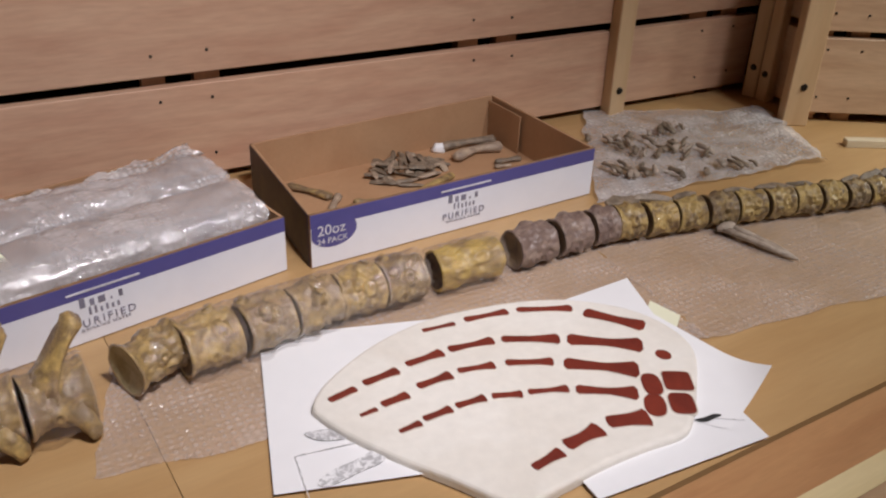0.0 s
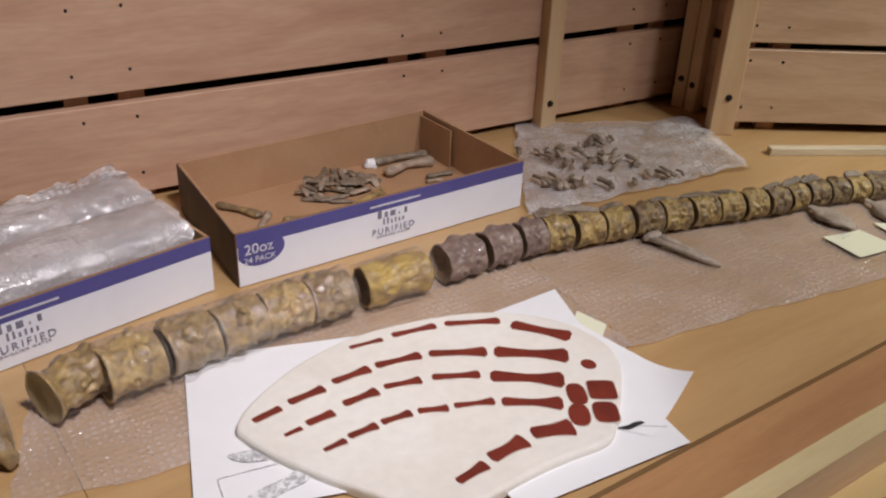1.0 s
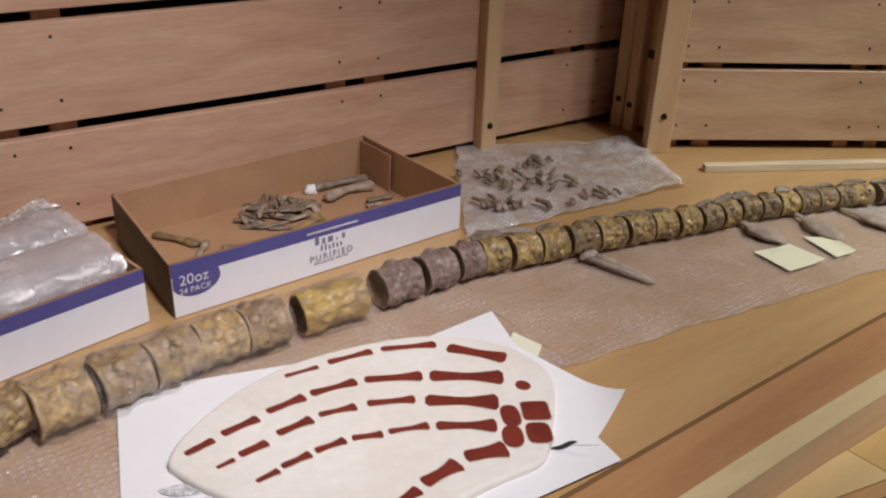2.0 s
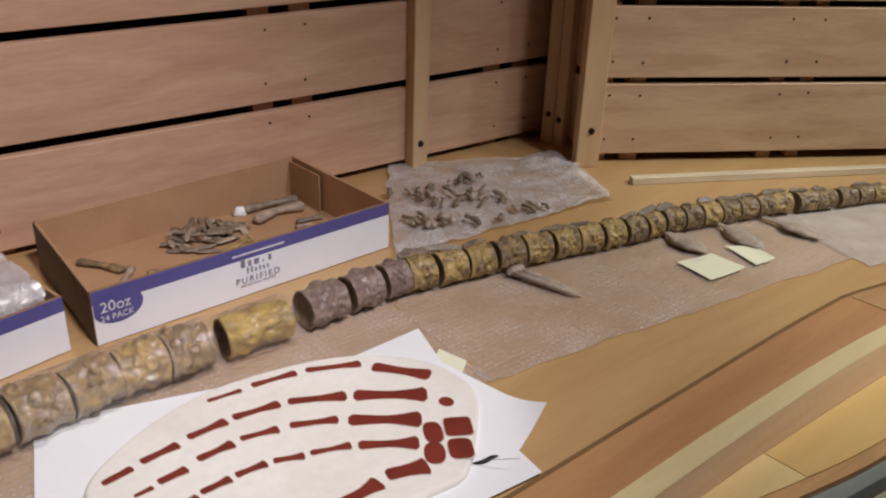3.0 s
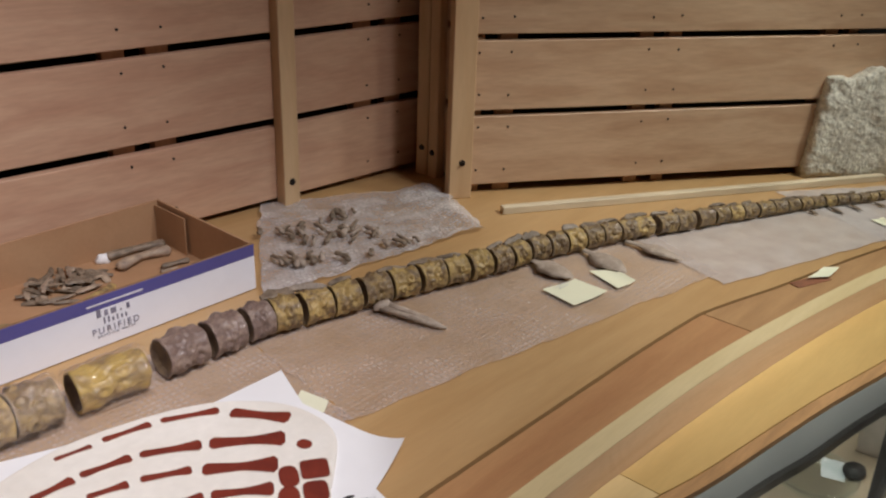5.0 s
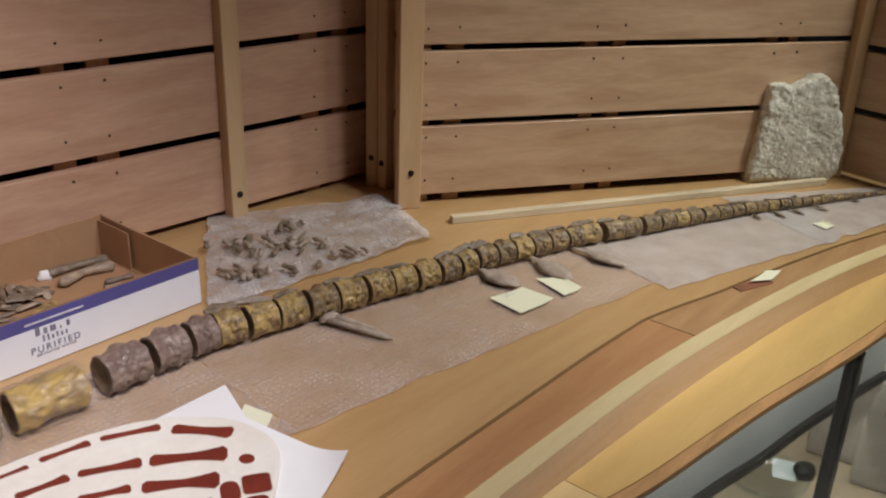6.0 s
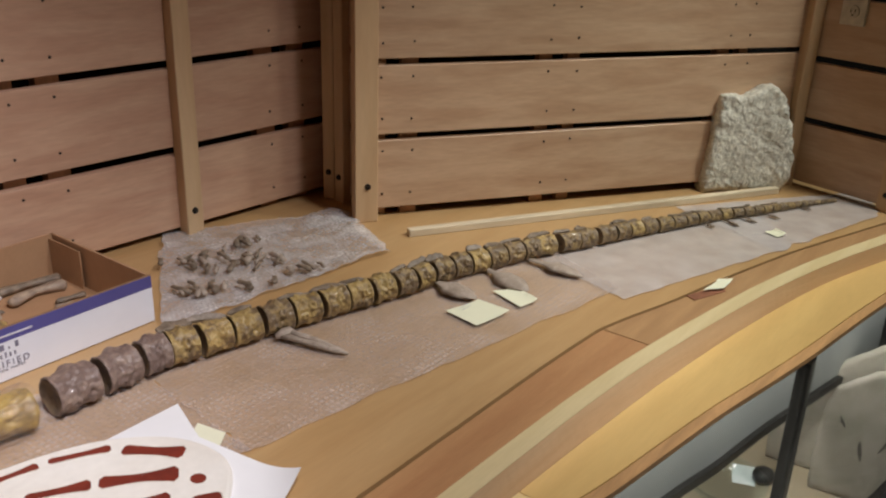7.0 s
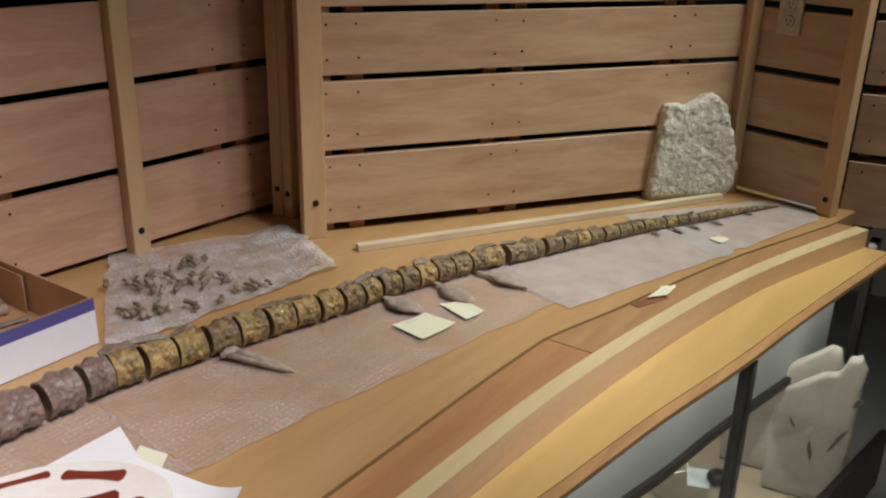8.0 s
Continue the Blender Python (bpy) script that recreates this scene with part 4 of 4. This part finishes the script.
# ---- plaster paddle ----
PZ = 0.0125
outline = spline([(-0.534, -0.243), (-0.506, -0.217), (-0.446, -0.188), (-0.385, -0.175), (-0.336, -0.177), (-0.276, -0.189), (-0.222, -0.211), (-0.18, -0.247), (-0.158, -0.285),
                  (-0.153, -0.327), (-0.165, -0.36), (-0.202, -0.398), (-0.245, -0.434), (-0.268, -0.4425), (-0.302, -0.439), (-0.346, -0.437), (-0.4, -0.4395), (-0.436, -0.441), (-0.448, -0.434),
                  (-0.474, -0.386), (-0.501, -0.341), (-0.525, -0.292), (-0.5345, -0.262)], 5, True)
paddle = thing("flipper_model", 0, 0, 0, 0, "white plaster flipper model with red-brown painted bones", "model")
body = prism(outline, 0.0016, PZ, 0.0045, 3)
part("plaster_body", body, PLASTER, paddle, smooth=False)


def painted_bone(a, b, w0, wm, w1, name="painted_bone"):
    """An hourglass bone from a to b, a shallow raised shape on the plaster."""
    a, b = Vector(a), Vector(b)
    t = (b - a).normalized()
    n, ln = Vector((-t.y, t.x)), (b - a).length
    left, right = [], []
    steps = 18
    for k in range(steps + 1):
        u = k / steps
        e = 2 * u - 1
        w = 0.5 * (wm + ((w0 if e < 0 else w1) - wm) * abs(e) ** 1.6)
        w *= 1 + 0.06 * noise.noise(Vector((a.x * 40 + u * 3, a.y * 40, 0)))
        if abs(e) > 0.86:  # rounded ends
            w *= max(0.5, 1 - ((abs(e) - 0.86) / 0.14) ** 2.5 * 0.5)
        p = a + t * (ln * u)
        left.append(p + n * w)
        right.append(p - n * w)
    part(name, prism([*left, *right[::-1]], PZ - 0.001, PZ + 0.0008, 0.0004, 1), PAINT, paddle, "red-brown painted bone")
    ground = [*(p + n * 0.0016 - t * 0.0 for p in left), *(p - n * 0.0016 for p in right[::-1])]
    part("bone_border", prism(ground, PZ - 0.001, PZ + 0.0003), CREAM, paddle, "cream painted outline")


M = 1 / 985
DIGIT_A = [((-0.387, -0.192), (-0.35, -0.197), 7, 5, 8), ((-0.338, -0.196), (-0.288, -0.205), 10, 7, 13), ((-0.278, -0.207), (-0.223, -0.234), 10, 8, 14), ((-0.217, -0.246), (-0.178, -0.299), 18, 13, 23)]
DIGIT_B = [((-0.519, -0.247), (-0.489, -0.243), 7, 8, 10), ((-0.48, -0.24), (-0.441, -0.238), 10, 8, 14), ((-0.43, -0.234), (-0.388, -0.234), 10, 8, 15),
           ((-0.381, -0.233), (-0.332, -0.242), 11, 8, 16), ((-0.324, -0.244), (-0.271, -0.273), 12, 10, 19), ((-0.265, -0.277), (-0.204, -0.324), 21, 13, 28)]
DIGIT_C = [((-0.504, -0.28), (-0.486, -0.279), 4, 5, 7), ((-0.48, -0.276), (-0.451, -0.275), 9, 9, 12), ((-0.438, -0.269), (-0.4, -0.269), 10, 8, 15),
           ((-0.392, -0.267), (-0.355, -0.277), 9, 7, 14), ((-0.344, -0.279), (-0.301, -0.301), 11, 8, 15), ((-0.294, -0.308), (-0.236, -0.353), 20, 13, 29)]
DIGIT_D = [((-0.484, -0.316), (-0.461, -0.315), 5, 6, 9), ((-0.457, -0.312), (-0.427, -0.312), 8, 7, 12), ((-0.422, -0.311), (-0.391, -0.314), 9, 7, 12),
           ((-0.385, -0.315), (-0.358, -0.327), 9, 7, 12), ((-0.352, -0.327), (-0.315, -0.342), 9, 6, 13), ((-0.31, -0.346), (-0.262, -0.38), 14, 10, 23)]
DIGIT_E = [((-0.409, -0.411), (-0.375, -0.407), 9, 9, 15), ((-0.368, -0.403), (-0.326, -0.401), 15, 12, 22), ((-0.316, -0.397), (-0.277, -0.411), 16, 16, 25)]
for digit in (DIGIT_A, DIGIT_B, DIGIT_C, DIGIT_D, DIGIT_E):
    for a, b, w0, wm, w1 in digit:
        painted_bone(a, b, w0 * M, wm * M, w1 * M)


def carpal(x, y, rx, ry, turn, square):
    pts = []
    for k in range(20):
        a = 2 * math.pi * k / 20
        c, s = math.cos(a), math.sin(a)
        p = 2.0 / square
        pts.append(Matrix.Rotation(radians(turn), 2) @ Vector((rx * math.copysign(abs(c) ** p, c), ry * math.copysign(abs(s) ** p, s))))
    part("painted_bone", prism([(x + q.x, y + q.y) for q in pts], PZ - 0.001, PZ + 0.0008, 0.0004, 1), PAINT, paddle, "red-brown painted bone")
    part("bone_border", prism([(x + q.x * 1.1, y + q.y * 1.1) for q in pts], PZ - 0.001, PZ + 0.0002), CREAM, paddle, "cream painted outline")


carpal(-0.197, -0.346, 0.0076, 0.0085, 0, 2)
carpal(-0.241, -0.376, 0.0096, 0.0165, -30, 2.8)
carpal(-0.2155, -0.3845, 0.0140, 0.0150, -33, 6)
carpal(-0.2605, -0.401, 0.0104, 0.0162, -36, 2.4)
carpal(-0.2365, -0.4115, 0.0122, 0.0155, -33, 3.6)

# ---- papers ----
def paper(name, corners, z, label, mat=PAPER, curl=None, n=14):
    ob = thing(name, *corners[0], z, 0, label, "paper", "loose papers")
    local = [(p[0] - corners[0][0], p[1] - corners[0][1]) for p in corners]
    part("leaf", sheet(local, n, n, 0.0, 0.0002, 9, ragged=0.0, seed=len(bpy.data.objects), lift=curl), mat, ob, smooth=True)
    return ob


big = paper("paper_sheet", [(-0.532, -0.109), (-0.605, -0.324), (-0.31, -0.424), (-0.238, -0.209)], 0.0042, "large white paper sheet with a faint printed drawing")
paper("paper_sheet", [(-0.371, -0.366), (-0.379, -0.461), (-0.194, -0.479), (-0.175, -0.37)], 0.0048, "white paper sheet with a curled corner under the flipper model")
paper("paper_sheet", [(-0.362, -0.21), (-0.365, -0.314), (-0.16, -0.323), (-0.117, -0.206)], 0.0052, "white paper sheet with a lifted corner under the flipper model")
paper("paper_sheet", [(-0.145, -0.273), (-0.294, -0.354), (-0.219, -0.455), (-0.125, -0.42)], 0.0056, "white paper sheet with a rolled corner under the flipper model",
      curl=lambda u, v: 0.016 * max(0.0, v + 0.5 * (1 - u) - 1.1) ** 2 * 6)
paper("paper_slip", [(-0.127, -0.255), (-0.17, -0.285), (-0.138, -0.308), (-0.119, -0.294)], 0.0046, "pale yellow paper slip under the white sheets", NOTE, n=4)
# the drawing on the big sheet: a frame and a grey skull shape
sketch = thing("sketch_print", -0.5176, -0.3506, 0.0058, -10.9, "grey printed skull drawing in a thin frame", "print")
for dx, dy, w, h in ((-0.0252, 0.047, 0.0796, 0.0007), (-0.065, 0.017, 0.0007, 0.06)):
    part("frame_line", block(w, h, 0.0003, 0, (dx, dy, 0)), PENCIL, sketch)
SKETCH_AT = Vector((-0.0266, 0.0192))
part("skull_shape", prism([p * 0.62 + SKETCH_AT for p in map(Vector, spline([(-0.045, -0.015), (-0.02, 0.002), (0.02, 0.012), (0.05, 0.025), (0.06, 0.018), (0.05, -0.004), (0.02, -0.012), (-0.03, -0.026)], 4, True))], 0, 0.0003), PENCIL, sketch)
ink = thing("ink_print", -0.224, -0.434, 0.0066, -35, "small black inked drawing on the white sheet", "print")
part("ink_shape", prism(spline([(-0.014, -0.004), (-0.004, 0.0), (0.006, 0.006), (0.013, 0.005), (0.006, 0.0), (-0.004, -0.006)], 3, True), 0, 0.0003), INK, ink)
part("ink_line", block(0.026, 0.0006, 0.0003, 0, (0.02, 0.0, 0.0001)), PENCIL, ink)
blob = thing("skull_print", -0.5335, -0.2745, 0.0058, -30, "dark printed skull edge beside the flipper model", "print")
part("ink_shape", prism(spline([(-0.02, -0.006), (0.0, 0.0), (0.022, -0.004), (0.018, -0.012), (-0.005, -0.015)], 3, True), 0, 0.0003), PENCIL, blob)

# ---- sticky notes ----
for pts, z, lab in (([(0.284, -0.294), (0.275, -0.356), (0.342, -0.367), (0.342, -0.311)], 0.006, "pale yellow sticky note with faint writing on bubble wrap"),
                    ([(0.386, -0.306), (0.366, -0.37), (0.403, -0.377), (0.416, -0.331)], 0.006, "pale yellow sticky note beside another on bubble wrap"),
                    ([(0.612, -0.551), (0.64, -0.573), (0.682, -0.573), (0.663, -0.555)], 0.004, "pale yellow sticky note curling over a slot"),
                    ([(0.936, -0.536), (0.924, -0.564), (0.949, -0.572), (0.957, -0.548)], 0.005, "small pale yellow note near the tail end")):
    nt_ = thing("sticky_note", *pts[0], z, 0, lab, "note", "sticky notes")
    local = [(p[0] - pts[0][0], p[1] - pts[0][1]) for p in pts]
    part("leaf", sheet(local, 8, 8, 0.0, 0.0003, 20, ragged=0.0, lift=lambda u, v: 0.003 * max(0.0, v - 0.5) ** 2 * 4), NOTE, nt_, smooth=True)
    if pts[0][0] == 0.284:
        for k in range(2):
            part("writing_bar", block(0.022, 0.0012, 0.0003, 0, (0.028, -0.012 - 0.006 * k, 0.0012)), PENCIL, nt_)
slot = thing("slot_cover", 0.613, -0.556, -0.0008, -20, "dark reddish recessed slot in the plank border", "slot")
part("recess", block(0.07, 0.018, 0.002, 0.0004), material("dark_slot", (0.26, 0.1, 0.05), 0.6, None, 40), slot)

# ---- loose bones ----
def long_bone(a, b, r0, r1, mat, label, z=0.008, seed=0, wide=False):
    d = Vector((b[0] - a[0], b[1] - a[1], 0))
    ob = thing("fossil_bone", *a, z, 0, label, "fossil", "loose bones")
    pts = [d * t + Vector((0, 0, 0.0015 * math.sin(3 * t))) for t in (0, 0.06, 0.14, 0.3, 0.5, 0.75, 0.93, 1.0)]
    rad = [r0 * k for k in (0.6, 1.0, 0.95, 0.8)] + [(r0 + r1) * 0.42, r1 * 1.2, r1, r1 * 0.4] if not wide else \
          [r0 * 0.4, r0 * 0.55, r0 * 0.5, r0 * 0.6, r1 * 1.2, r1 * 1.05, r1 * 0.45, r1 * 0.06]
    part("shaft", tube(pts, rad, 12, 0.4, seed, 0.34 if wide else 0.6), mat, ob, smooth=True)
    if not wide:
        part("ridge", tube([d * 0.1 + Vector((0.004, 0.0, 0.003)), d * 0.3 + Vector((0.006, 0.0, 0.003)), d * 0.6 + Vector((0.003, 0, 0.001))], [0.003, 0.004, 0.002], 7, 0.3, seed), mat, ob, smooth=True)
    return ob


chevron = thing("fossil_bone", 0.0765, -0.177, 0.009, 11, "tan forked chevron bone lying beside the vertebrae", "fossil", "loose bones")
part("head", tube([(-0.012, 0.004, 0.002), (-0.004, -0.002, 0.003), (0.007, -0.007, 0.003), (0.014, -0.005, 0.001)], [0.004, 0.0075, 0.007, 0.0035], 10, 0.7, 3, 0.8), BLADE, chevron, smooth=True)
for side, bow in ((-0.0062, 0.001), (0.0058, -0.0005)):
    part("prong", tube([(side * 0.9, -0.004, 0.002), (side, -0.03, 0.0025), (side * 0.7 + bow, -0.06, 0.001), (side * 0.25 + 0.002, -0.085, -0.001), (0.003, -0.101, -0.003)],
                       [0.0058, 0.0048, 0.0055, 0.0052, 0.002], 10, 0.4, 7 + side * 100, 0.7), BLADE, chevron, smooth=True)
long_bone((0.35, -0.206), (0.340, -0.309), 0.009, 0.017, BLADE, "grey flat-bladed bone pointing from the vertebrae", 0.009, 2, True)
long_bone((0.446, -0.243), (0.416, -0.353), 0.009, 0.017, BLADE, "grey flat-bladed bone pointing from the vertebrae", 0.009, 3, True)
long_bone((0.524, -0.284), (0.520, -0.389), 0.010, 0.014, BLADE, "grey tapered bone pointing from the vertebrae", 0.008, 4, True)
for k, (a, b) in enumerate((((0.945, -0.45), (0.928, -0.492)), ((0.985, -0.468), (0.97, -0.511)), ((1.03, -0.5), (1.025, -0.537)), ((1.125, -0.541), (1.122, -0.565)), ((0.90, -0.43), (0.89, -0.46)))):
    long_bone(a, b, 0.004, 0.004, GREYBONE, "small grey chevron bone beside the tail", 0.0055, 10 + k, True)

FRAGS = [(0.111, 0.139), (0.142, 0.12), (0.176, 0.114), (0.149, 0.069), (0.217, 0.114), (0.256, 0.109), (0.282, 0.105), (0.227, 0.067), (0.209, 0.015), (0.246, 0.014),
         (0.228, -0.03), (0.247, -0.042), (0.272, -0.055), (0.07, 0.035), (0.093, 0.029), (0.098, 0.003), (0.123, -0.001), (0.145, -0.021), (0.188, -0.043), (0.16, 0.093),
         (0.19, 0.085), (0.205, 0.045), (0.225, 0.04), (0.185, 0.05), (0.24, 0.055), (0.268, 0.118), (0.11, 0.018), (0.082, 0.015), (0.165, 0.105), (0.135, 0.095)]
FRAGS += [(x + 0.011 * math.sin(7 * k), y + 0.011 * math.cos(5 * k)) for k, (x, y) in enumerate(FRAGS) if k % 2]
for k, (x, y) in enumerate(FRAGS):
    rnd = random.Random(k)
    ob = thing("fossil_fragment", x + rnd.uniform(-0.004, 0.004), y + rnd.uniform(-0.004, 0.004), 0.009, rnd.uniform(20, 100), "small brown fossil fragment on crumpled bubble wrap", "fossil", "fragments on wrap")
    ln = rnd.uniform(0.009, 0.02)
    r = rnd.uniform(0.0032, 0.0056)
    pts = [(-ln, 0, 0.003), (-ln * 0.7, 0, 0.005), (0, rnd.uniform(-0.003, 0.003), 0.0065), (ln * 0.7, 0, 0.005), (ln, 0, 0.004)]
    part("piece", tube(pts, [r * 0.6, r, r * 0.8, r * rnd.uniform(0.6, 1.0), r * 0.5], 10, 0.7, k, 0.7), (GREYBONE, BLADE, GREYBONE)[k % 3], ob, smooth=True)

# pieces in the open tray
for k in range(42):
    rnd = random.Random(100 + k)
    a, q = rnd.uniform(0, 2 * math.pi), rnd.random() ** 0.6
    x, y = -0.195 + 0.062 * q * math.cos(a), 0.178 + 0.055 * q * math.sin(a)
    z = 0.006 + 0.018 * (1 - q) * rnd.random()
    ob = thing("fossil_splinter", x, y, z, rnd.uniform(0, 360), "grey-brown fossil splinter heaped in the cardboard tray", "fossil", "splinters in the tray")
    ln, w = rnd.uniform(0.010, 0.024), rnd.uniform(0.0035, 0.0065)
    part("piece", tube([(-ln, 0, 0), (-ln * 0.5, 0.001, 0.001), (ln * 0.4, -0.001, 0.002), (ln, 0, 0)], [w * 0.6, w, w * 0.9, w * 0.35], 8, 0.5, k, 0.45), GREYBONE if k % 4 else TANBONE, ob,
         turn=(rnd.uniform(-20, 20), rnd.uniform(-12, 12), 0))


def tray_bone(a, b, r, mat, label, seed, bend=0.006, flat=0.8):
    d = Vector((b[0] - a[0], b[1] - a[1], 0))
    n = Vector((-d.y, d.x, 0)).normalized()
    ob = thing("fossil_bone", *a, 0.0045 + r * flat, 0, label, "fossil", "bones in the tray")
    pts = [d * t + n * (bend * math.sin(math.pi * t)) for t in (0, 0.05, 0.2, 0.5, 0.8, 0.95, 1)]
    part("shaft", tube(pts, [r * k for k in (0.5, 0.95, 1.0, 0.72, 0.95, 1.05, 0.5)], 12, 0.35, seed, flat), mat, ob, smooth=True)
    return ob


tray_bone((-0.111, 0.217), (-0.018, 0.205), 0.0085, GREYBONE, "dark rib fragment with a white plaster end in the tray", 1)
plaster_end = thing("plaster_lump", -0.112, 0.219, 0.009, 0, "white plaster lump on a bone's end in the tray", "plaster")
part("lump", lump(0.012, 0.009, 0.009, 0.4, 3), PAPER, plaster_end, smooth=True)
tray_bone((-0.114, 0.171), (-0.026, 0.176), 0.0095, TANBONE, "tan curved limb bone in the cardboard tray", 2, 0.012)
tray_bone((-0.066, 0.137), (-0.022, 0.133), 0.005, GREYBONE, "short grey splinter in the cardboard tray", 3, 0.002)
tray_bone((-0.075, 0.125), (-0.05, 0.118), 0.004, TANBONE, "short tan splinter in the cardboard tray", 4, 0.002)
tray_bone((-0.366, 0.205), (-0.329, 0.143), 0.0075, UMBER, "brown pointed splinter in the cardboard tray", 5, 0.002, 0.6)
tray_bone((-0.309, 0.118), (-0.282, 0.102), 0.005, UMBER, "brown splinter in the cardboard tray", 6, 0.002)
tray_bone((-0.346, 0.105), (-0.318, 0.143), 0.0055, TANBONE, "tan splinter in the cardboard tray", 7, 0.002)
tray_bone((-0.38, 0.085), (-0.335, 0.075), 0.006, TANBONE, "tan splinter near the tray's front", 8, 0.002)
tray_bone((-0.245, 0.085), (-0.145, 0.127), 0.0065, OCHRE, "ochre rib splinter in the cardboard tray", 9, 0.004)
tray_bone((-0.23, 0.075), (-0.15, 0.105), 0.005, TANBONE, "tan rib splinter in the cardboard tray", 11, 0.004)

# ---- wrap and film ----
wrap = thing("bubble_wrap", -0.72, -0.235, 0.0006, 0, "clear bubble wrap sheet spread under the vertebrae", "bubble wrap", "wrap sheets")
part("film", sheet([(-0.005, 0.003), (0.60, -0.103), (0.625, 0.175), (0.055, 0.175)], 230, 110, 0.0005, 0.0008, 12, 0.0010, 0.0085, 0.008, 1), BUBBLE, wrap, smooth=True)
wrap2 = thing("bubble_wrap", -0.125, -0.336, 0.0006, 0, "clear bubble wrap sheet with a folded edge under the vertebrae", "bubble wrap", "wrap sheets")
part("film", sheet([(0.0, 0.0), (0.655, -0.11), (0.72, 0.045), (0.03, 0.262)], 250, 100, 0.0011, 0.0009, 12, 0.0010, 0.0085, 0.01, 2), BUBBLE, wrap2, smooth=True)
foam = thing("foam_sheet", 0.50, -0.469, 0.0006, 0, "thin translucent foam sheet under the tail vertebrae", "foam sheet", "wrap sheets")
part("film", sheet([(0.0, 0.0), (0.40, -0.127), (0.60, 0.02), (0.07, 0.245)], 90, 50, 0.0006, 0.0009, 9, ragged=0.008, seed=3), FOAM, foam, smooth=True)
foam2 = thing("foam_sheet", 0.86, -0.585, 0.0006, 0, "thin translucent foam sheet under the tail's tip", "foam sheet", "wrap sheets")
part("film", sheet([(0.0, 0.0), (0.33, -0.09), (0.48, -0.035), (0.1, 0.235)], 70, 40, 0.0012, 0.0009, 9, ragged=0.008, seed=4), FOAM, foam2, smooth=True)
pile = thing("bubble_wrap", 0.0, 0.0, 0.0006, 0, "crumpled clear bubble wrap under small fossil fragments", "bubble wrap", "wrap sheets")
part("film", sheet([(-0.018, -0.036), (0.408, -0.085), (0.498, 0.108), (0.2, 0.258)], 190, 130, 0.0006, 0.0042, 15, 0.0014, 0.0085, 0.009, 5,
                   lift=lambda u, v: 0.012 * max(0.0, u - 0.72) * 2.5 * max(0.0, min(1.0, (1 - u) * 14))), WRAP_LOOSE, pile, smooth=True)


def folded_wrap(name, label, x, y, z, turn, length, width, thick, seed, crumple, open_end=0.0):
    """A folded stack of bubble wrap: a soft flattened roll along local -x with ridges and rows of bubbles."""
    ob = thing(name, x, y, z, turn, label, "bubble wrap", "piled wrap")
    for layer, (grow, lift) in enumerate(((1.0, 0.0), (0.86, 0.004), (0.7, 0.007))):
        bm = bmesh.new()
        rings, sides, cuts = [], 72, 130
        for i in range(cuts):
            u = i / (cuts - 1)
            ring = []
            for k in range(sides):
                ang = 2 * math.pi * k / sides
                c, s = math.cos(ang), math.sin(ang)
                dy = math.copysign(abs(c) ** 0.75, c) * width / 2 * grow
                dz = math.copysign(abs(s) ** 0.8, s) * thick / 2 * grow
                ex = crumple * (noise.noise(Vector((u * 7 + seed, c * 2.2, s * 2.2 + layer))) + 0.55 * noise.noise(Vector((u * 22 + seed, c * 6, s * 6 + layer))))
                bub = 0.0002 if (i % 3 == 1 and (k + (i // 3) % 2) % 2) else 0.0
                f = 1 + ex
                ring.append(bm.verts.new((-u * length - 0.006 * noise.noise(Vector((c * 3, s * 3, seed))) * (1 if i == 0 else 0), dy * f + c * bub, dz * f + s * bub + lift)))
            rings.append(ring)
        for r, s in zip(rings, rings[1:]):
            for k in range(sides):
                bm.faces.new((r[k], r[(k + 1) % sides], s[(k + 1) % sides], s[k]))
        part("fold", bm, BUBBLE_WHITE, ob, smooth=True)
    return ob


folded_wrap("bubble_wrap_roll", "glossy folded bubble wrap bulging out of the tray", -0.472, 0.068, 0.058, 9, 0.42, 0.105, 0.062, 1, 0.06)
folded_wrap("bubble_wrap_roll", "crumpled bubble wrap heaped at the tray's back", -0.475, 0.172, 0.05, 9, 0.42, 0.1, 0.058, 4, 0.24)
crumple = thing("bubble_wrap_flap", -0.49, 0.21, 0.052, 9, "crumpled upright flap of bubble wrap against the wall", "bubble wrap", "piled wrap")
part("film", sheet([(-0.40, -0.02), (0.0, -0.025), (0.005, 0.02), (-0.40, 0.02)], 120, 24, 0.0, 0.007, 26, 0.0015, 0.0085, 0.02, 9, lift=lambda u, v: v * (0.012 + 0.014 * max(0.0, u - 0.8) / 0.2)), WRAP_LOOSE, crumple, smooth=True)
disc = thing("paper_disc", -0.762, 0.016, 0.074, 0, "round cream paper disc leaning on the bubble wrap", "disc")
bm = bmesh.new()
bmesh.ops.create_cone(bm, cap_ends=True, segments=32, radius1=0.03, radius2=0.03, depth=0.003)
bmesh.ops.bevel(bm, geom=[e for e in bm.edges if e.calc_face_angle(0) > 1], offset=0.0008, segments=1, affect="EDGES")
part("leaf", bm, NOTE, disc, turn=(62, 0, -8))
